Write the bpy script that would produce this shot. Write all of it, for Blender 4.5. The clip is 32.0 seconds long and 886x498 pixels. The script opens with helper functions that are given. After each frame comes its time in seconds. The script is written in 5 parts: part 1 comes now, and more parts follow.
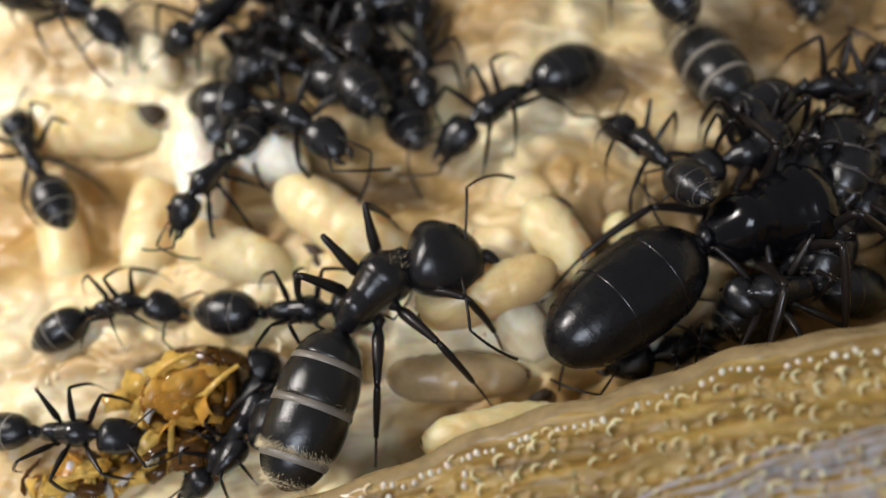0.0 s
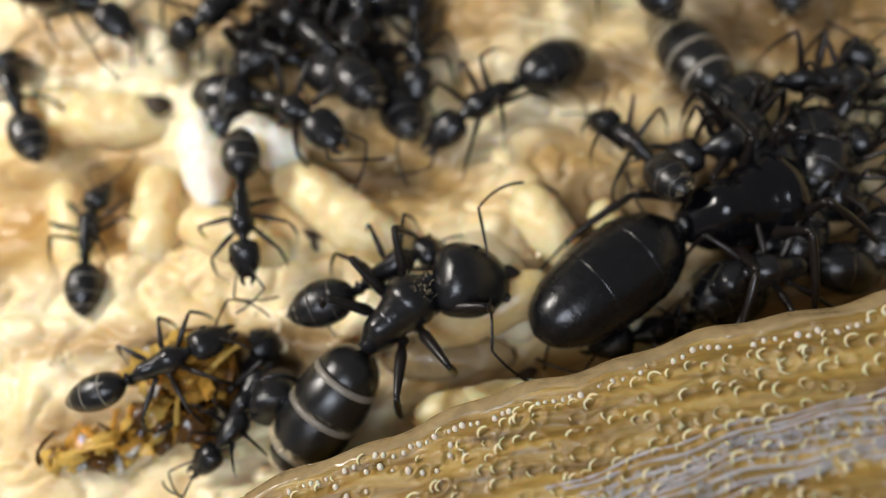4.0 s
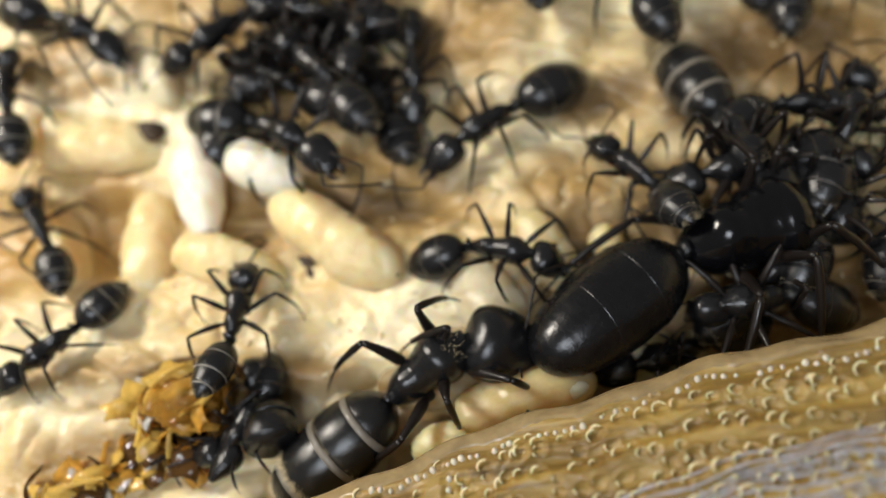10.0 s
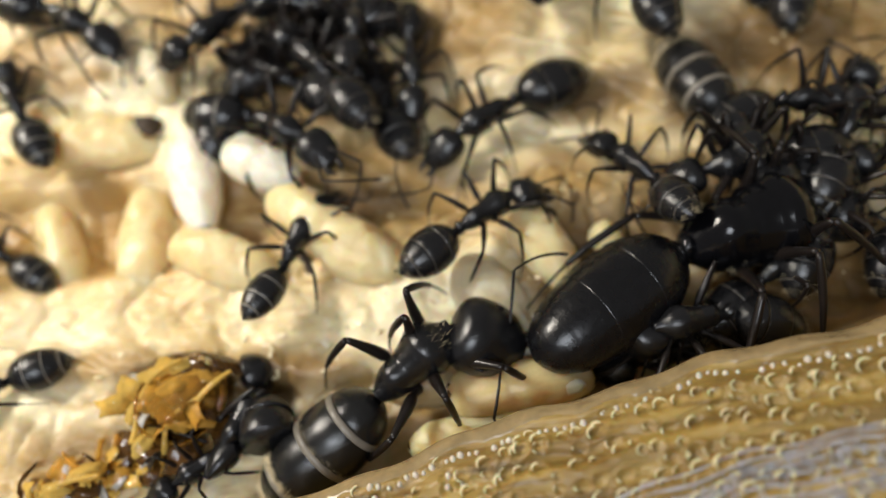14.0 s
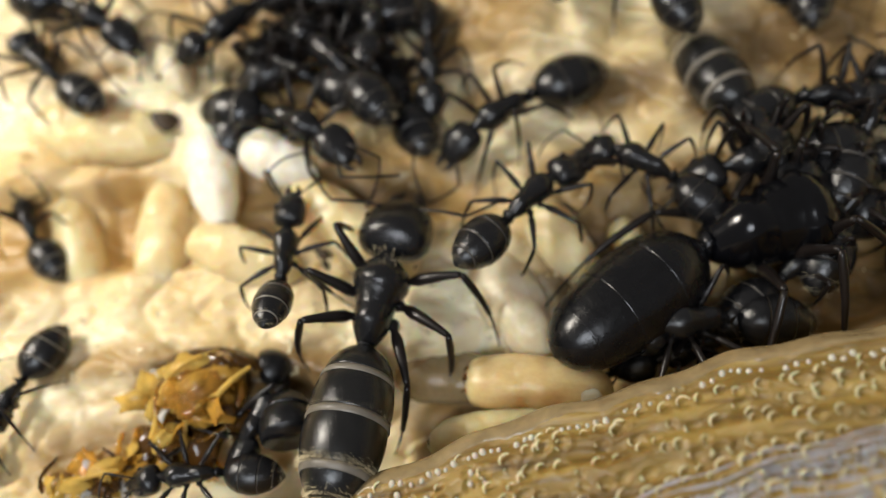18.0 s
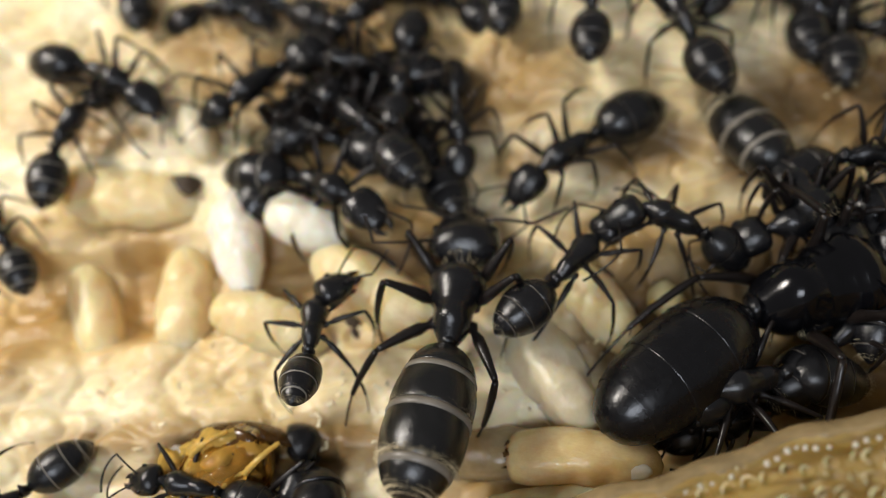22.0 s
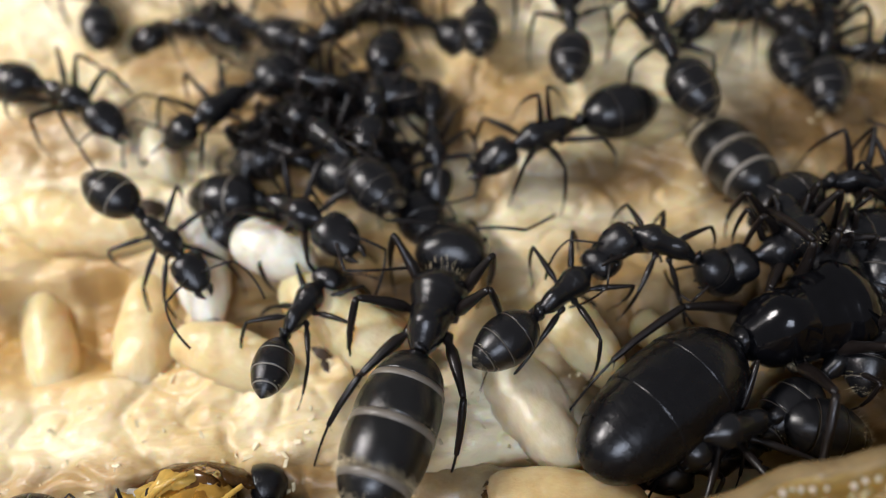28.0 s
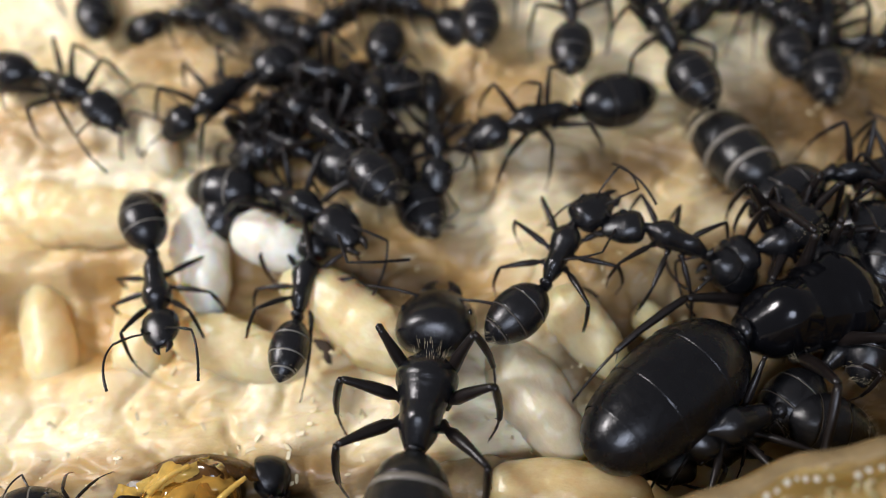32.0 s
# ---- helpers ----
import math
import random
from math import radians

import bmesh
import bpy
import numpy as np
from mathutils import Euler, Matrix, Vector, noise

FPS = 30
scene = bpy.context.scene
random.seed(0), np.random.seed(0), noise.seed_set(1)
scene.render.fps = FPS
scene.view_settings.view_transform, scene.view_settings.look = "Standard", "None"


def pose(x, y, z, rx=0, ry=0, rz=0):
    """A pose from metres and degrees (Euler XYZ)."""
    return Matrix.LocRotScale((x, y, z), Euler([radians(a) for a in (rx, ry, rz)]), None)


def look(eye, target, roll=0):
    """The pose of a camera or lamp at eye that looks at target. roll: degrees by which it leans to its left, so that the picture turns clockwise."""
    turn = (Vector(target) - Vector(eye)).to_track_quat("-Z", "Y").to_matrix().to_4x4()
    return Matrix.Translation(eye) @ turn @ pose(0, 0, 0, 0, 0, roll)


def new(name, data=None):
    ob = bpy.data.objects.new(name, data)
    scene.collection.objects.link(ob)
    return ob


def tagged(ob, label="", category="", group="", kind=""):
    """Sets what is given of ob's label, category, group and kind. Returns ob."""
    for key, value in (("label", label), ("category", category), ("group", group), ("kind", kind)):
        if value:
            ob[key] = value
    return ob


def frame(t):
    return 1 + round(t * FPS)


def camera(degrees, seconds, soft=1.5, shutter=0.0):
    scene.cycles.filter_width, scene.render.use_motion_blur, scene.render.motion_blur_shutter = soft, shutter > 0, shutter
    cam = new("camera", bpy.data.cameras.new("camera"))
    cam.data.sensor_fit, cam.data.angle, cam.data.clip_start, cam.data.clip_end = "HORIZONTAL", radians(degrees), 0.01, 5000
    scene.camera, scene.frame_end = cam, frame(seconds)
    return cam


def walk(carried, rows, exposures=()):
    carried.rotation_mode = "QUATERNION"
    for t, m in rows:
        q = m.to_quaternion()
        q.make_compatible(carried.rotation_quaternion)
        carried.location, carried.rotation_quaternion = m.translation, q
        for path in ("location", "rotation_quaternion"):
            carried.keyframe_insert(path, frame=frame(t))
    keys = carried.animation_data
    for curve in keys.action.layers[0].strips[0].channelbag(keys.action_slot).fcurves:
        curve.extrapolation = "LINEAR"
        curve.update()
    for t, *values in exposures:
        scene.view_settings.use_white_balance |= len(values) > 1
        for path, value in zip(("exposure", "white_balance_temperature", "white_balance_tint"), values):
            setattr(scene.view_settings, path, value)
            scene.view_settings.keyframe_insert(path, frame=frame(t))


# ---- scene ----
MM = 0.001
cam = camera(60, 32.0, soft=1.0)
cam.data.dof.use_dof = True
cam.data.dof.focus_distance = 0.0245
cam.data.dof.aperture_fstop = 29.0

walk(cam, [(t, pose(x * MM, y * MM, z * MM, rx, ry, rz)) for t, x, y, z, rx, ry, rz in (
    (0, 1.416, -12.961, 26.253, 25.575, 5.079, -4.771),
    (1, 1.507, -12.893, 26.197, 25.303, 4.912, -4.881),
    (2, 1.702, -13.151, 26.021, 25.523, 4.584, -4.977),
    (2.5, 2.064, -13.551, 26.691, 25.187, 5.245, -4.726),
    (4.5, 2.011, -13.680, 27.466, 24.621, 5.527, -4.455),
    (5, 2.101, -13.488, 27.437, 24.594, 5.701, -4.544),
    (6, 2.131, -13.484, 27.257, 25.980, 5.363, -4.828),
    (7, 1.979, -13.419, 26.974, 26.082, 4.883, -5.002),
    (8, 1.993, -13.379, 27.041, 26.249, 4.973, -5.148),
    (9, 1.967, -13.319, 27.100, 26.370, 5.367, -4.835),
    (10, 2.096, -13.321, 27.036, 26.292, 5.579, -4.811),
    (11, 2.040, -13.477, 26.920, 26.716, 5.275, -4.889),
    (12, 2.070, -13.487, 26.835, 26.483, 5.092, -5.061),
    (13, 1.976, -13.349, 26.858, 26.007, 5.210, -4.937),
    (14, 1.982, -13.348, 26.765, 26.291, 5.294, -4.788),
    (14.5, 1.865, -13.291, 26.660, 26.230, 5.013, -4.935),
    (16.5, 1.860, -13.381, 26.519, 26.144, 4.923, -5.097),
    (17, 1.827, -13.379, 26.581, 26.125, 5.099, -4.965),
    (18, 1.436, -13.216, 26.828, 25.883, 5.496, -4.517),
    (18.5, 1.270, -13.058, 26.919, 25.957, 5.785, -4.438),
    (19, 0.998, -13.087, 26.968, 26.619, 6.004, -4.399),
    (19.5, 0.686, -13.034, 27.009, 27.081, 6.024, -4.463),
    (20, 0.354, -12.908, 26.829, 27.694, 5.730, -4.596),
    (20.5, -0.027, -12.797, 26.740, 28.385, 5.333, -4.923),
    (21, -0.236, -12.626, 26.772, 28.597, 5.197, -5.039),
    (21.5, 0.025, -12.436, 26.456, 29.425, 5.560, -4.862),
    (22, 0.031, -12.164, 26.337, 29.688, 5.417, -5.010),
    (22.5, -0.122, -11.685, 25.929, 29.862, 4.969, -5.203),
    (23, -0.319, -11.179, 25.744, 30.129, 4.491, -5.552),
    (23.5, -0.465, -11.001, 25.764, 30.846, 4.084, -5.802),
    (24, -0.399, -11.075, 25.637, 31.343, 3.929, -5.963),
    (24.5, -0.333, -11.275, 25.555, 32.266, 3.807, -6.038),
    (26.5, -0.197, -11.273, 25.612, 31.676, 3.841, -6.239),
    (27, -0.156, -11.378, 25.460, 31.589, 3.709, -6.139),
    (27.5, -0.147, -11.433, 25.322, 31.442, 3.847, -5.909),
    (28, 0.069, -11.404, 25.267, 31.457, 3.946, -5.887),
    (29, -0.264, -11.287, 25.444, 30.992, 3.493, -6.313),
    (30, -0.303, -11.296, 25.407, 30.910, 3.347, -6.468),
    (31, -0.234, -11.444, 25.204, 31.133, 3.421, -6.191),
    (32, -0.415, -11.363, 25.243, 30.883, 3.233, -6.323),
)], exposures=[(0, 0.06, 6050, 14), (10, 0.12, 6350, 11), (17, 0.08, 6400, 11), (21, -0.13, 6300, 12), (24, -0.13, 6130, 14), (28, -0.04, 5900, 16), (32, 0.0, 5800, 17)])

# ---- light: a small lamp beside the nest, a pale window, and the dim room around ----
world = bpy.data.worlds.new("room")
scene.world = world
world.use_nodes = True
world.node_tree.nodes["Background"].inputs[0].default_value = (1.0, 0.96, 0.90, 1)
world.node_tree.nodes["Background"].inputs[1].default_value = 0.20

lamp = new("desk_lamp_light", bpy.data.lights.new("desk_lamp_light", "AREA"))
lamp.data.shape, lamp.data.size, lamp.data.size_y = "RECTANGLE", 0.020, 0.012
lamp.data.energy, lamp.data.color = 0.068, (1.0, 0.92, 0.79)
lamp.matrix_world = look((-0.057, 0.021, 0.057), (-0.002, 0.001, 0))


window = new("window_light", bpy.data.lights.new("window_light", "AREA"))
window.data.shape, window.data.size, window.data.size_y = "RECTANGLE", 0.034, 0.022
window.data.energy, window.data.color = 0.039, (0.90, 0.95, 1.0)
window.matrix_world = look((-0.012, -0.050, 0.075), (0.002, 0, 0))


# ---- materials ----
def material(name, build):
    m = bpy.data.materials.new(name)
    m.use_nodes = True
    t = m.node_tree
    build(t, t.nodes["Principled BSDF"], lambda kind: t.nodes.new("ShaderNode" + kind), t.links.new)
    return m


def noise_of(t, scale, detail=4, rough=0.55, stretch=None, spin=0):
    """A noise in metres of the object, so many lumps a millimetre."""
    co, mp, nz = t.nodes.new("ShaderNodeTexCoord"), t.nodes.new("ShaderNodeMapping"), t.nodes.new("ShaderNodeTexNoise")
    mp.inputs["Rotation"].default_value[2] = radians(spin)
    mp.inputs["Scale"].default_value = [1000 * s for s in (stretch or (1, 1, 1))]
    nz.inputs["Scale"].default_value, nz.inputs["Detail"].default_value, nz.inputs["Roughness"].default_value = scale, detail, rough
    t.links.new(co.outputs["Object"], mp.inputs[0])
    t.links.new(mp.outputs[0], nz.inputs["Vector"])
    return nz


def ramp_of(t, source, stops):
    r = t.nodes.new("ShaderNodeValToRGB")
    while len(r.color_ramp.elements) < len(stops):
        r.color_ramp.elements.new(0.5)
    for e, (p, c) in zip(r.color_ramp.elements, stops):
        e.position, e.color = p, (*c, 1)
    t.links.new(source, r.inputs[0])
    return r


def bumped(t, b, source, strength, distance):
    n = t.nodes.new("ShaderNodeBump")
    n.inputs["Strength"].default_value, n.inputs["Distance"].default_value = strength, distance * MM
    t.links.new(source, n.inputs["Height"])
    t.links.new(n.outputs[0], b.inputs["Normal"])
    return n


# brown wood with ledge and crowd shade painted in: x, y, half widths
STAINS_AND_SHADE = ((-0.4, 2.6, 2.2, 1.1), (-7.9, 4.2, 1.3, 1.1), (-2.7, 4.3, 2.0, 1.5), (-11.2, 15.4, 2.2, 1.4), (1.8, 10.5, 1.6, 1.6), (16.1, 8.7, 3.2, 1.6), (-13.9, 5.2, 1.5, 0.8), (-13.6, -3.1, 3.0, 0.6), (7.4, 6.0, 1.6, 0.7), (-15.0, 10.3, 1.6, 0.7), (-4.0, 8.8, 3.4, 1.7), (-6.0, 13.0, 4.5, 2.2), (-3.0, 17.5, 6.5, 2.6), (-1.5, 3.4, 2.6, 1.6), (3.2, 10.5, 1.8, 2.1), (15.5, -3.0, 5.5, 2.0), (16.8, 7.6, 4.8, 2.2), (11.8, 6.2, 1.0, 1.2), (2.1, 6.9, 1.0, 0.7), (6.0, 0.0, 2.0, 1.5), (10.0, 1.6, 2.6, 1.4), (-8.0, 1.5, 2.4, 0.9), (-8.0, -4.3, 4.5, 0.6), (2.3, -6.0, 4.0, 0.6), (-17.0, 12.0, 2.5, 1.4), (-5.6, -3.9, 1.5, 0.7), (-13.2, -6.6, 2.6, 1.1), (5.9, 2.4, 1.7, 1.5), (-19.6, 0.2, 1.8, 1.5))

# amber wood in the hollow of the brood, its lit-through glow painted in
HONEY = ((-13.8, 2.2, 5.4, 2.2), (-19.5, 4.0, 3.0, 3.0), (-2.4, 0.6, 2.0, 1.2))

# amber wood between the sunk cocoons, darkened to paint in the hollow's shade
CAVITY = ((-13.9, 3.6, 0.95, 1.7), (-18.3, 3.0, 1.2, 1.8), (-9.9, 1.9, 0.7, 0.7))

# deepest brown, with the shade under queen, crowd and shelf painted in
DEEP_SHADE = ((13.6, 0.4, 3.6, 2.8), (-2.4, 2.9, 1.5, 0.8), (12.2, -3.8, 3.4, 1.0), (7.0, 6.7, 2.6, 0.7), (0.9, 10.2, 0.9, 1.2), (15.2, 8.0, 3.6, 1.7), (10.9, 6.0, 0.9, 1.3), (6.0, 0.0, 1.5, 1.1), (15.5, -2.6, 4.0, 1.4), (-6.1, -4.3, 1.7, 0.9), (4.2, -1.4, 0.9, 1.2))


def floor_look(t, b, node, link):
    big = ramp_of(t, noise_of(t, 0.16, 5).outputs[0], [(0.30, (0.52, 0.365, 0.15)), (0.40, (0.70, 0.54, 0.275)), (0.50, (0.82, 0.71, 0.45)), (0.66, (0.88, 0.81, 0.60))])
    grain = ramp_of(t, noise_of(t, 1.7, 8, 0.66, (0.35, 1.1, 1)).outputs[0], [(0.32, (0.80, 0.70, 0.52)), (0.50, (0.97, 0.95, 0.90)), (0.66, (1, 1, 1))])
    mix = node("Mix")
    mix.data_type, mix.blend_type = "RGBA", "MULTIPLY"
    mix.inputs[0].default_value = 0.5
    link(big.outputs[0], mix.inputs[6]), link(grain.outputs[0], mix.inputs[7])
    tone = mix.outputs[2]
    co, wobble = node("TexCoord"), noise_of(t, 0.55, 4)
    # patches of wood tone; painted shade is mixed into these colours
    for places, colour, most in ((HONEY, (0.72, 0.51, 0.22, 1), 0.85), (CAVITY, (0.43, 0.25, 0.065, 1), 0.95), (STAINS_AND_SHADE, (0.40, 0.25, 0.085, 1), 0.90), (DEEP_SHADE, (0.165, 0.098, 0.036, 1), 0.88)):
        patch_mask = None
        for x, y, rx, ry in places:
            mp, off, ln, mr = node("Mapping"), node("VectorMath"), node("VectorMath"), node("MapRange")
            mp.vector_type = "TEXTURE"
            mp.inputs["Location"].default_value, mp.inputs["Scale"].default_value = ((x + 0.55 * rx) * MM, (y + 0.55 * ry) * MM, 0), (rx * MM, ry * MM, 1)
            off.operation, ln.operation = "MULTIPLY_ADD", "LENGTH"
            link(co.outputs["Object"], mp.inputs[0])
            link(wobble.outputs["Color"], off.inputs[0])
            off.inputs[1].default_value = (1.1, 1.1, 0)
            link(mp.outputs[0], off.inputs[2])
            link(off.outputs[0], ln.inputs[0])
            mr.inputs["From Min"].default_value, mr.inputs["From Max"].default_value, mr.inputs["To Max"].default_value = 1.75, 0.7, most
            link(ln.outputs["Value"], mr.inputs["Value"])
            if patch_mask:
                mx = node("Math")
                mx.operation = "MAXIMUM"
                link(patch_mask, mx.inputs[0]), link(mr.outputs[0], mx.inputs[1])
                patch_mask = mx.outputs[0]
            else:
                patch_mask = mr.outputs[0]
        patch_mix = node("Mix")
        patch_mix.data_type = "RGBA"
        link(patch_mask, patch_mix.inputs[0]), link(tone, patch_mix.inputs[6])
        patch_mix.inputs[7].default_value = colour
        tone = patch_mix.outputs[2]
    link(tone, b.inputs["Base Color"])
    wet = ramp_of(t, noise_of(t, 0.8, 5).outputs[0], [(0.40, (0.30, 0.30, 0.30)), (0.56, (0.52, 0.52, 0.52))])
    link(wet.outputs[0], b.inputs["Roughness"])
    b.inputs["Coat Weight"].default_value, b.inputs["Coat Roughness"].default_value = 0.16, 0.22
    b.inputs["Subsurface Weight"].default_value = 0.5
    b.inputs["Subsurface Radius"].default_value = (1, 0.55, 0.2)
    b.inputs["Subsurface Scale"].default_value = 0.7 * MM
    bumped(t, b, noise_of(t, 1.1, 8, 0.60, (0.4, 1.1, 1)).outputs[0], 0.38, 0.6)


def chitin_look(base, rough, relief=0.25, grain=9.0, gloss=0.40):
    def look_of(t, b, node, link):
        c = ramp_of(t, noise_of(t, 1.3, 4).outputs[0], [(0.3, tuple(v * 0.6 for v in base)), (0.7, base)])
        link(c.outputs[0], b.inputs["Base Color"])
        r = ramp_of(t, noise_of(t, grain * 0.7, 3).outputs[0], [(0.3, (rough * 0.8,) * 3), (0.75, (rough * 1.35,) * 3)])
        link(r.outputs[0], b.inputs["Roughness"])
        b.inputs["Specular IOR Level"].default_value = gloss
        b.inputs["Coat Weight"].default_value, b.inputs["Coat Roughness"].default_value = 0.12, 0.15
        bumped(t, b, noise_of(t, grain, 5, 0.6).outputs[0], relief, 0.03)
    return look_of


def brood_look(light, dark, sss, rough=0.45, clear=0.0):
    """Papery spun silk: fibres over soft stains, with dents."""
    def look_of(t, b, node, link):
        c = ramp_of(t, noise_of(t, 0.7, 6, 0.65).outputs[0], [(0.30, dark), (0.46, tuple((p + q) / 2 for p, q in zip(light, dark))), (0.60, light)])
        fibre = ramp_of(t, noise_of(t, 5.0, 5, 0.7, (0.6, 1.3, 1.3)).outputs[0], [(0.34, (0.84, 0.78, 0.66)), (0.58, (1, 1, 1))])
        mix = node("Mix")
        mix.data_type, mix.blend_type = "RGBA", "MULTIPLY"
        mix.inputs[0].default_value = 0.4
        link(c.outputs[0], mix.inputs[6]), link(fibre.outputs[0], mix.inputs[7])
        link(mix.outputs[2], b.inputs["Base Color"])
        b.inputs["Roughness"].default_value = rough
        b.inputs["Subsurface Weight"].default_value, b.inputs["Transmission Weight"].default_value = sss, clear
        b.inputs["Subsurface Radius"].default_value = (1, 0.7, 0.38)
        b.inputs["Subsurface Scale"].default_value = 1.7 * MM
        dent = noise_of(t, 1.6, 6, 0.7, (0.7, 1, 1))
        bumped(t, b, dent.outputs[0], 0.35, 0.16)
    return look_of


def wood_look(t, b, node, link):
    fibre = ramp_of(t, noise_of(t, 1.0, 7, 0.65, (0.12, 2.6, 1.2), -11).outputs[0], [(0.28, (0.065, 0.036, 0.009)), (0.40, (0.20, 0.122, 0.025)), (0.54, (0.32, 0.208, 0.045)), (0.74, (0.44, 0.315, 0.095))])
    patch = ramp_of(t, noise_of(t, 0.5, 4).outputs[0], [(0.35, (0.62, 0.52, 0.40)), (0.6, (1, 1, 1))])
    mix = node("Mix")
    mix.data_type, mix.blend_type = "RGBA", "MULTIPLY"
    mix.inputs[0].default_value = 0.6
    link(fibre.outputs[0], mix.inputs[6]), link(patch.outputs[0], mix.inputs[7])
    link(mix.outputs[2], b.inputs["Base Color"])
    b.inputs["Roughness"].default_value = 0.38
    b.inputs["Coat Weight"].default_value, b.inputs["Coat Roughness"].default_value = 0.25, 0.25
    b.inputs["Subsurface Weight"].default_value, b.inputs["Subsurface Scale"].default_value = 0.2, 0.3 * MM
    bumped(t, b, noise_of(t, 1.6, 7, 0.7, (0.25, 2.2, 1.5), -11).outputs[0], 0.6, 0.15)


def clear_look(colour, rough, trans, sss=0.0):
    def look_of(t, b, node, link):
        c = ramp_of(t, noise_of(t, 1.5, 4).outputs[0], [(0.35, tuple(v * 0.72 for v in colour)), (0.65, colour)])
        link(c.outputs[0], b.inputs["Base Color"])
        b.inputs["Roughness"].default_value, b.inputs["Transmission Weight"].default_value, b.inputs["IOR"].default_value = rough, trans, 1.38
        b.inputs["Subsurface Weight"].default_value, b.inputs["Subsurface Scale"].default_value = sss, 0.3 * MM
        bumped(t, b, noise_of(t, 2.2, 3).outputs[0], 0.3, 0.05)
    return look_of


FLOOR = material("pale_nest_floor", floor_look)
CHITIN = material("black_chitin", chitin_look((0.009, 0.009, 0.010), 0.205, 0.45, 12.0))
DULL = material("dull_black_chitin", chitin_look((0.011, 0.011, 0.011), 0.185, 0.45, 14))
SATIN = material("satin_black_chitin", chitin_look((0.005, 0.005, 0.006), 0.26, 0.8, 4.0, 0.32))
JET = material("jet_black_chitin", chitin_look((0.004, 0.004, 0.005), 0.12, 0.2, 5.0, 0.22))
LEGS = material("dark_leg_chitin", chitin_look((0.012, 0.009, 0.008), 0.34, 0.25, 9.0, 0.26))
EYE = material("eye_black", chitin_look((0.01, 0.01, 0.01), 0.12, 0.1))
BAND = material("grey_membrane", chitin_look((0.20, 0.178, 0.145), 0.36, 0.4, 16))
BAND_DARK = material("dark_membrane", chitin_look((0.075, 0.064, 0.052), 0.42, 0.4, 16))
RING = material("silver_membrane", chitin_look((0.22, 0.20, 0.165), 0.34, 0.5, 16))
SETA = material("golden_seta", chitin_look((0.74, 0.61, 0.37), 0.35, 0.0))
WHITE = material("white_silk", brood_look((0.84, 0.80, 0.70), (0.78, 0.72, 0.58), 0.9, 0.34))
PALE = material("pale_silk", brood_look((0.86, 0.72, 0.43), (0.77, 0.58, 0.28), 1.0, 0.33, 0.1))
AMBER = material("amber_silk", brood_look((0.79, 0.60, 0.31), (0.67, 0.48, 0.22), 0.9, 0.20, 0.25))
FILM = material("clear_film", clear_look((0.92, 0.90, 0.84), 0.12, 0.6))
UMBER = material("umber_husk", clear_look((0.12, 0.055, 0.012), 0.14, 0.35))
WOOD = material("wet_wood", wood_look)
GOLD = material("golden_husk", clear_look((0.98, 0.66, 0.15), 0.05, 0.50))
SHELL = material("amber_husk", clear_look((0.92, 0.52, 0.085), 0.05, 0.62))
RESIN = material("amber_resin", clear_look((0.62, 0.31, 0.042), 0.04, 0.66))
BROWN = material("brown_husk", clear_look((0.035, 0.018, 0.008), 0.22, 0.0))
RIM = material("wet_pore_rim", clear_look((0.93, 0.78, 0.48), 0.10, 0.2, 0.3))
FROTH = material("white_fibre", clear_look((0.41, 0.385, 0.39), 0.20, 0.0, 0.2))
MARGIN = material("pale_wet_skin", clear_look((0.60, 0.45, 0.23), 0.22, 0.55))
HOLLOW = material("hollow_silk", brood_look((0.50, 0.39, 0.23), (0.36, 0.27, 0.14), 0.8, 0.22, 0.35))
GREYSILK = material("grey_silk", brood_look((0.79, 0.70, 0.50), (0.68, 0.58, 0.39), 0.8, 0.30, 0.2))
DROP = material("wet_bead", clear_look((0.80, 0.73, 0.60), 0.1, 0.2, 0.2))
SCRAP = material("pale_wood_scrap", chitin_look((0.86, 0.74, 0.46), 0.4, 0.3))
ASH = material("ash_grey_spot", chitin_look((0.30, 0.28, 0.26), 0.5))
SPECK = material("dark_speck", chitin_look((0.05, 0.03, 0.015), 0.6))


# ---- the lie of the nest floor, in millimetres ----
def bump(x, lo, hi, soft):
    """1 between lo and hi, falling to 0 over soft outside."""
    u = min(max((x - lo) / soft + 1, 0), 1) * min(max((hi - x) / soft + 1, 0), 1)
    return u * u * (3 - 2 * u)


def edge_y(x):
    """The front lip of the ledge."""
    return -3.9 - 0.05 * x + 0.35 * math.sin(0.55 * x + 1.0) + 0.15 * math.sin(1.7 * x)


def crest(x):
    """The far edge of the wood strip: y and z at x."""
    u = x + 5
    y = -9.42 + 0.2865 * u - 0.0059 * u * u + 0.10 * math.sin(0.9 * x) + 0.06 * math.sin(2.3 * x + 1)
    return y, 3.3 + 0.115 * x


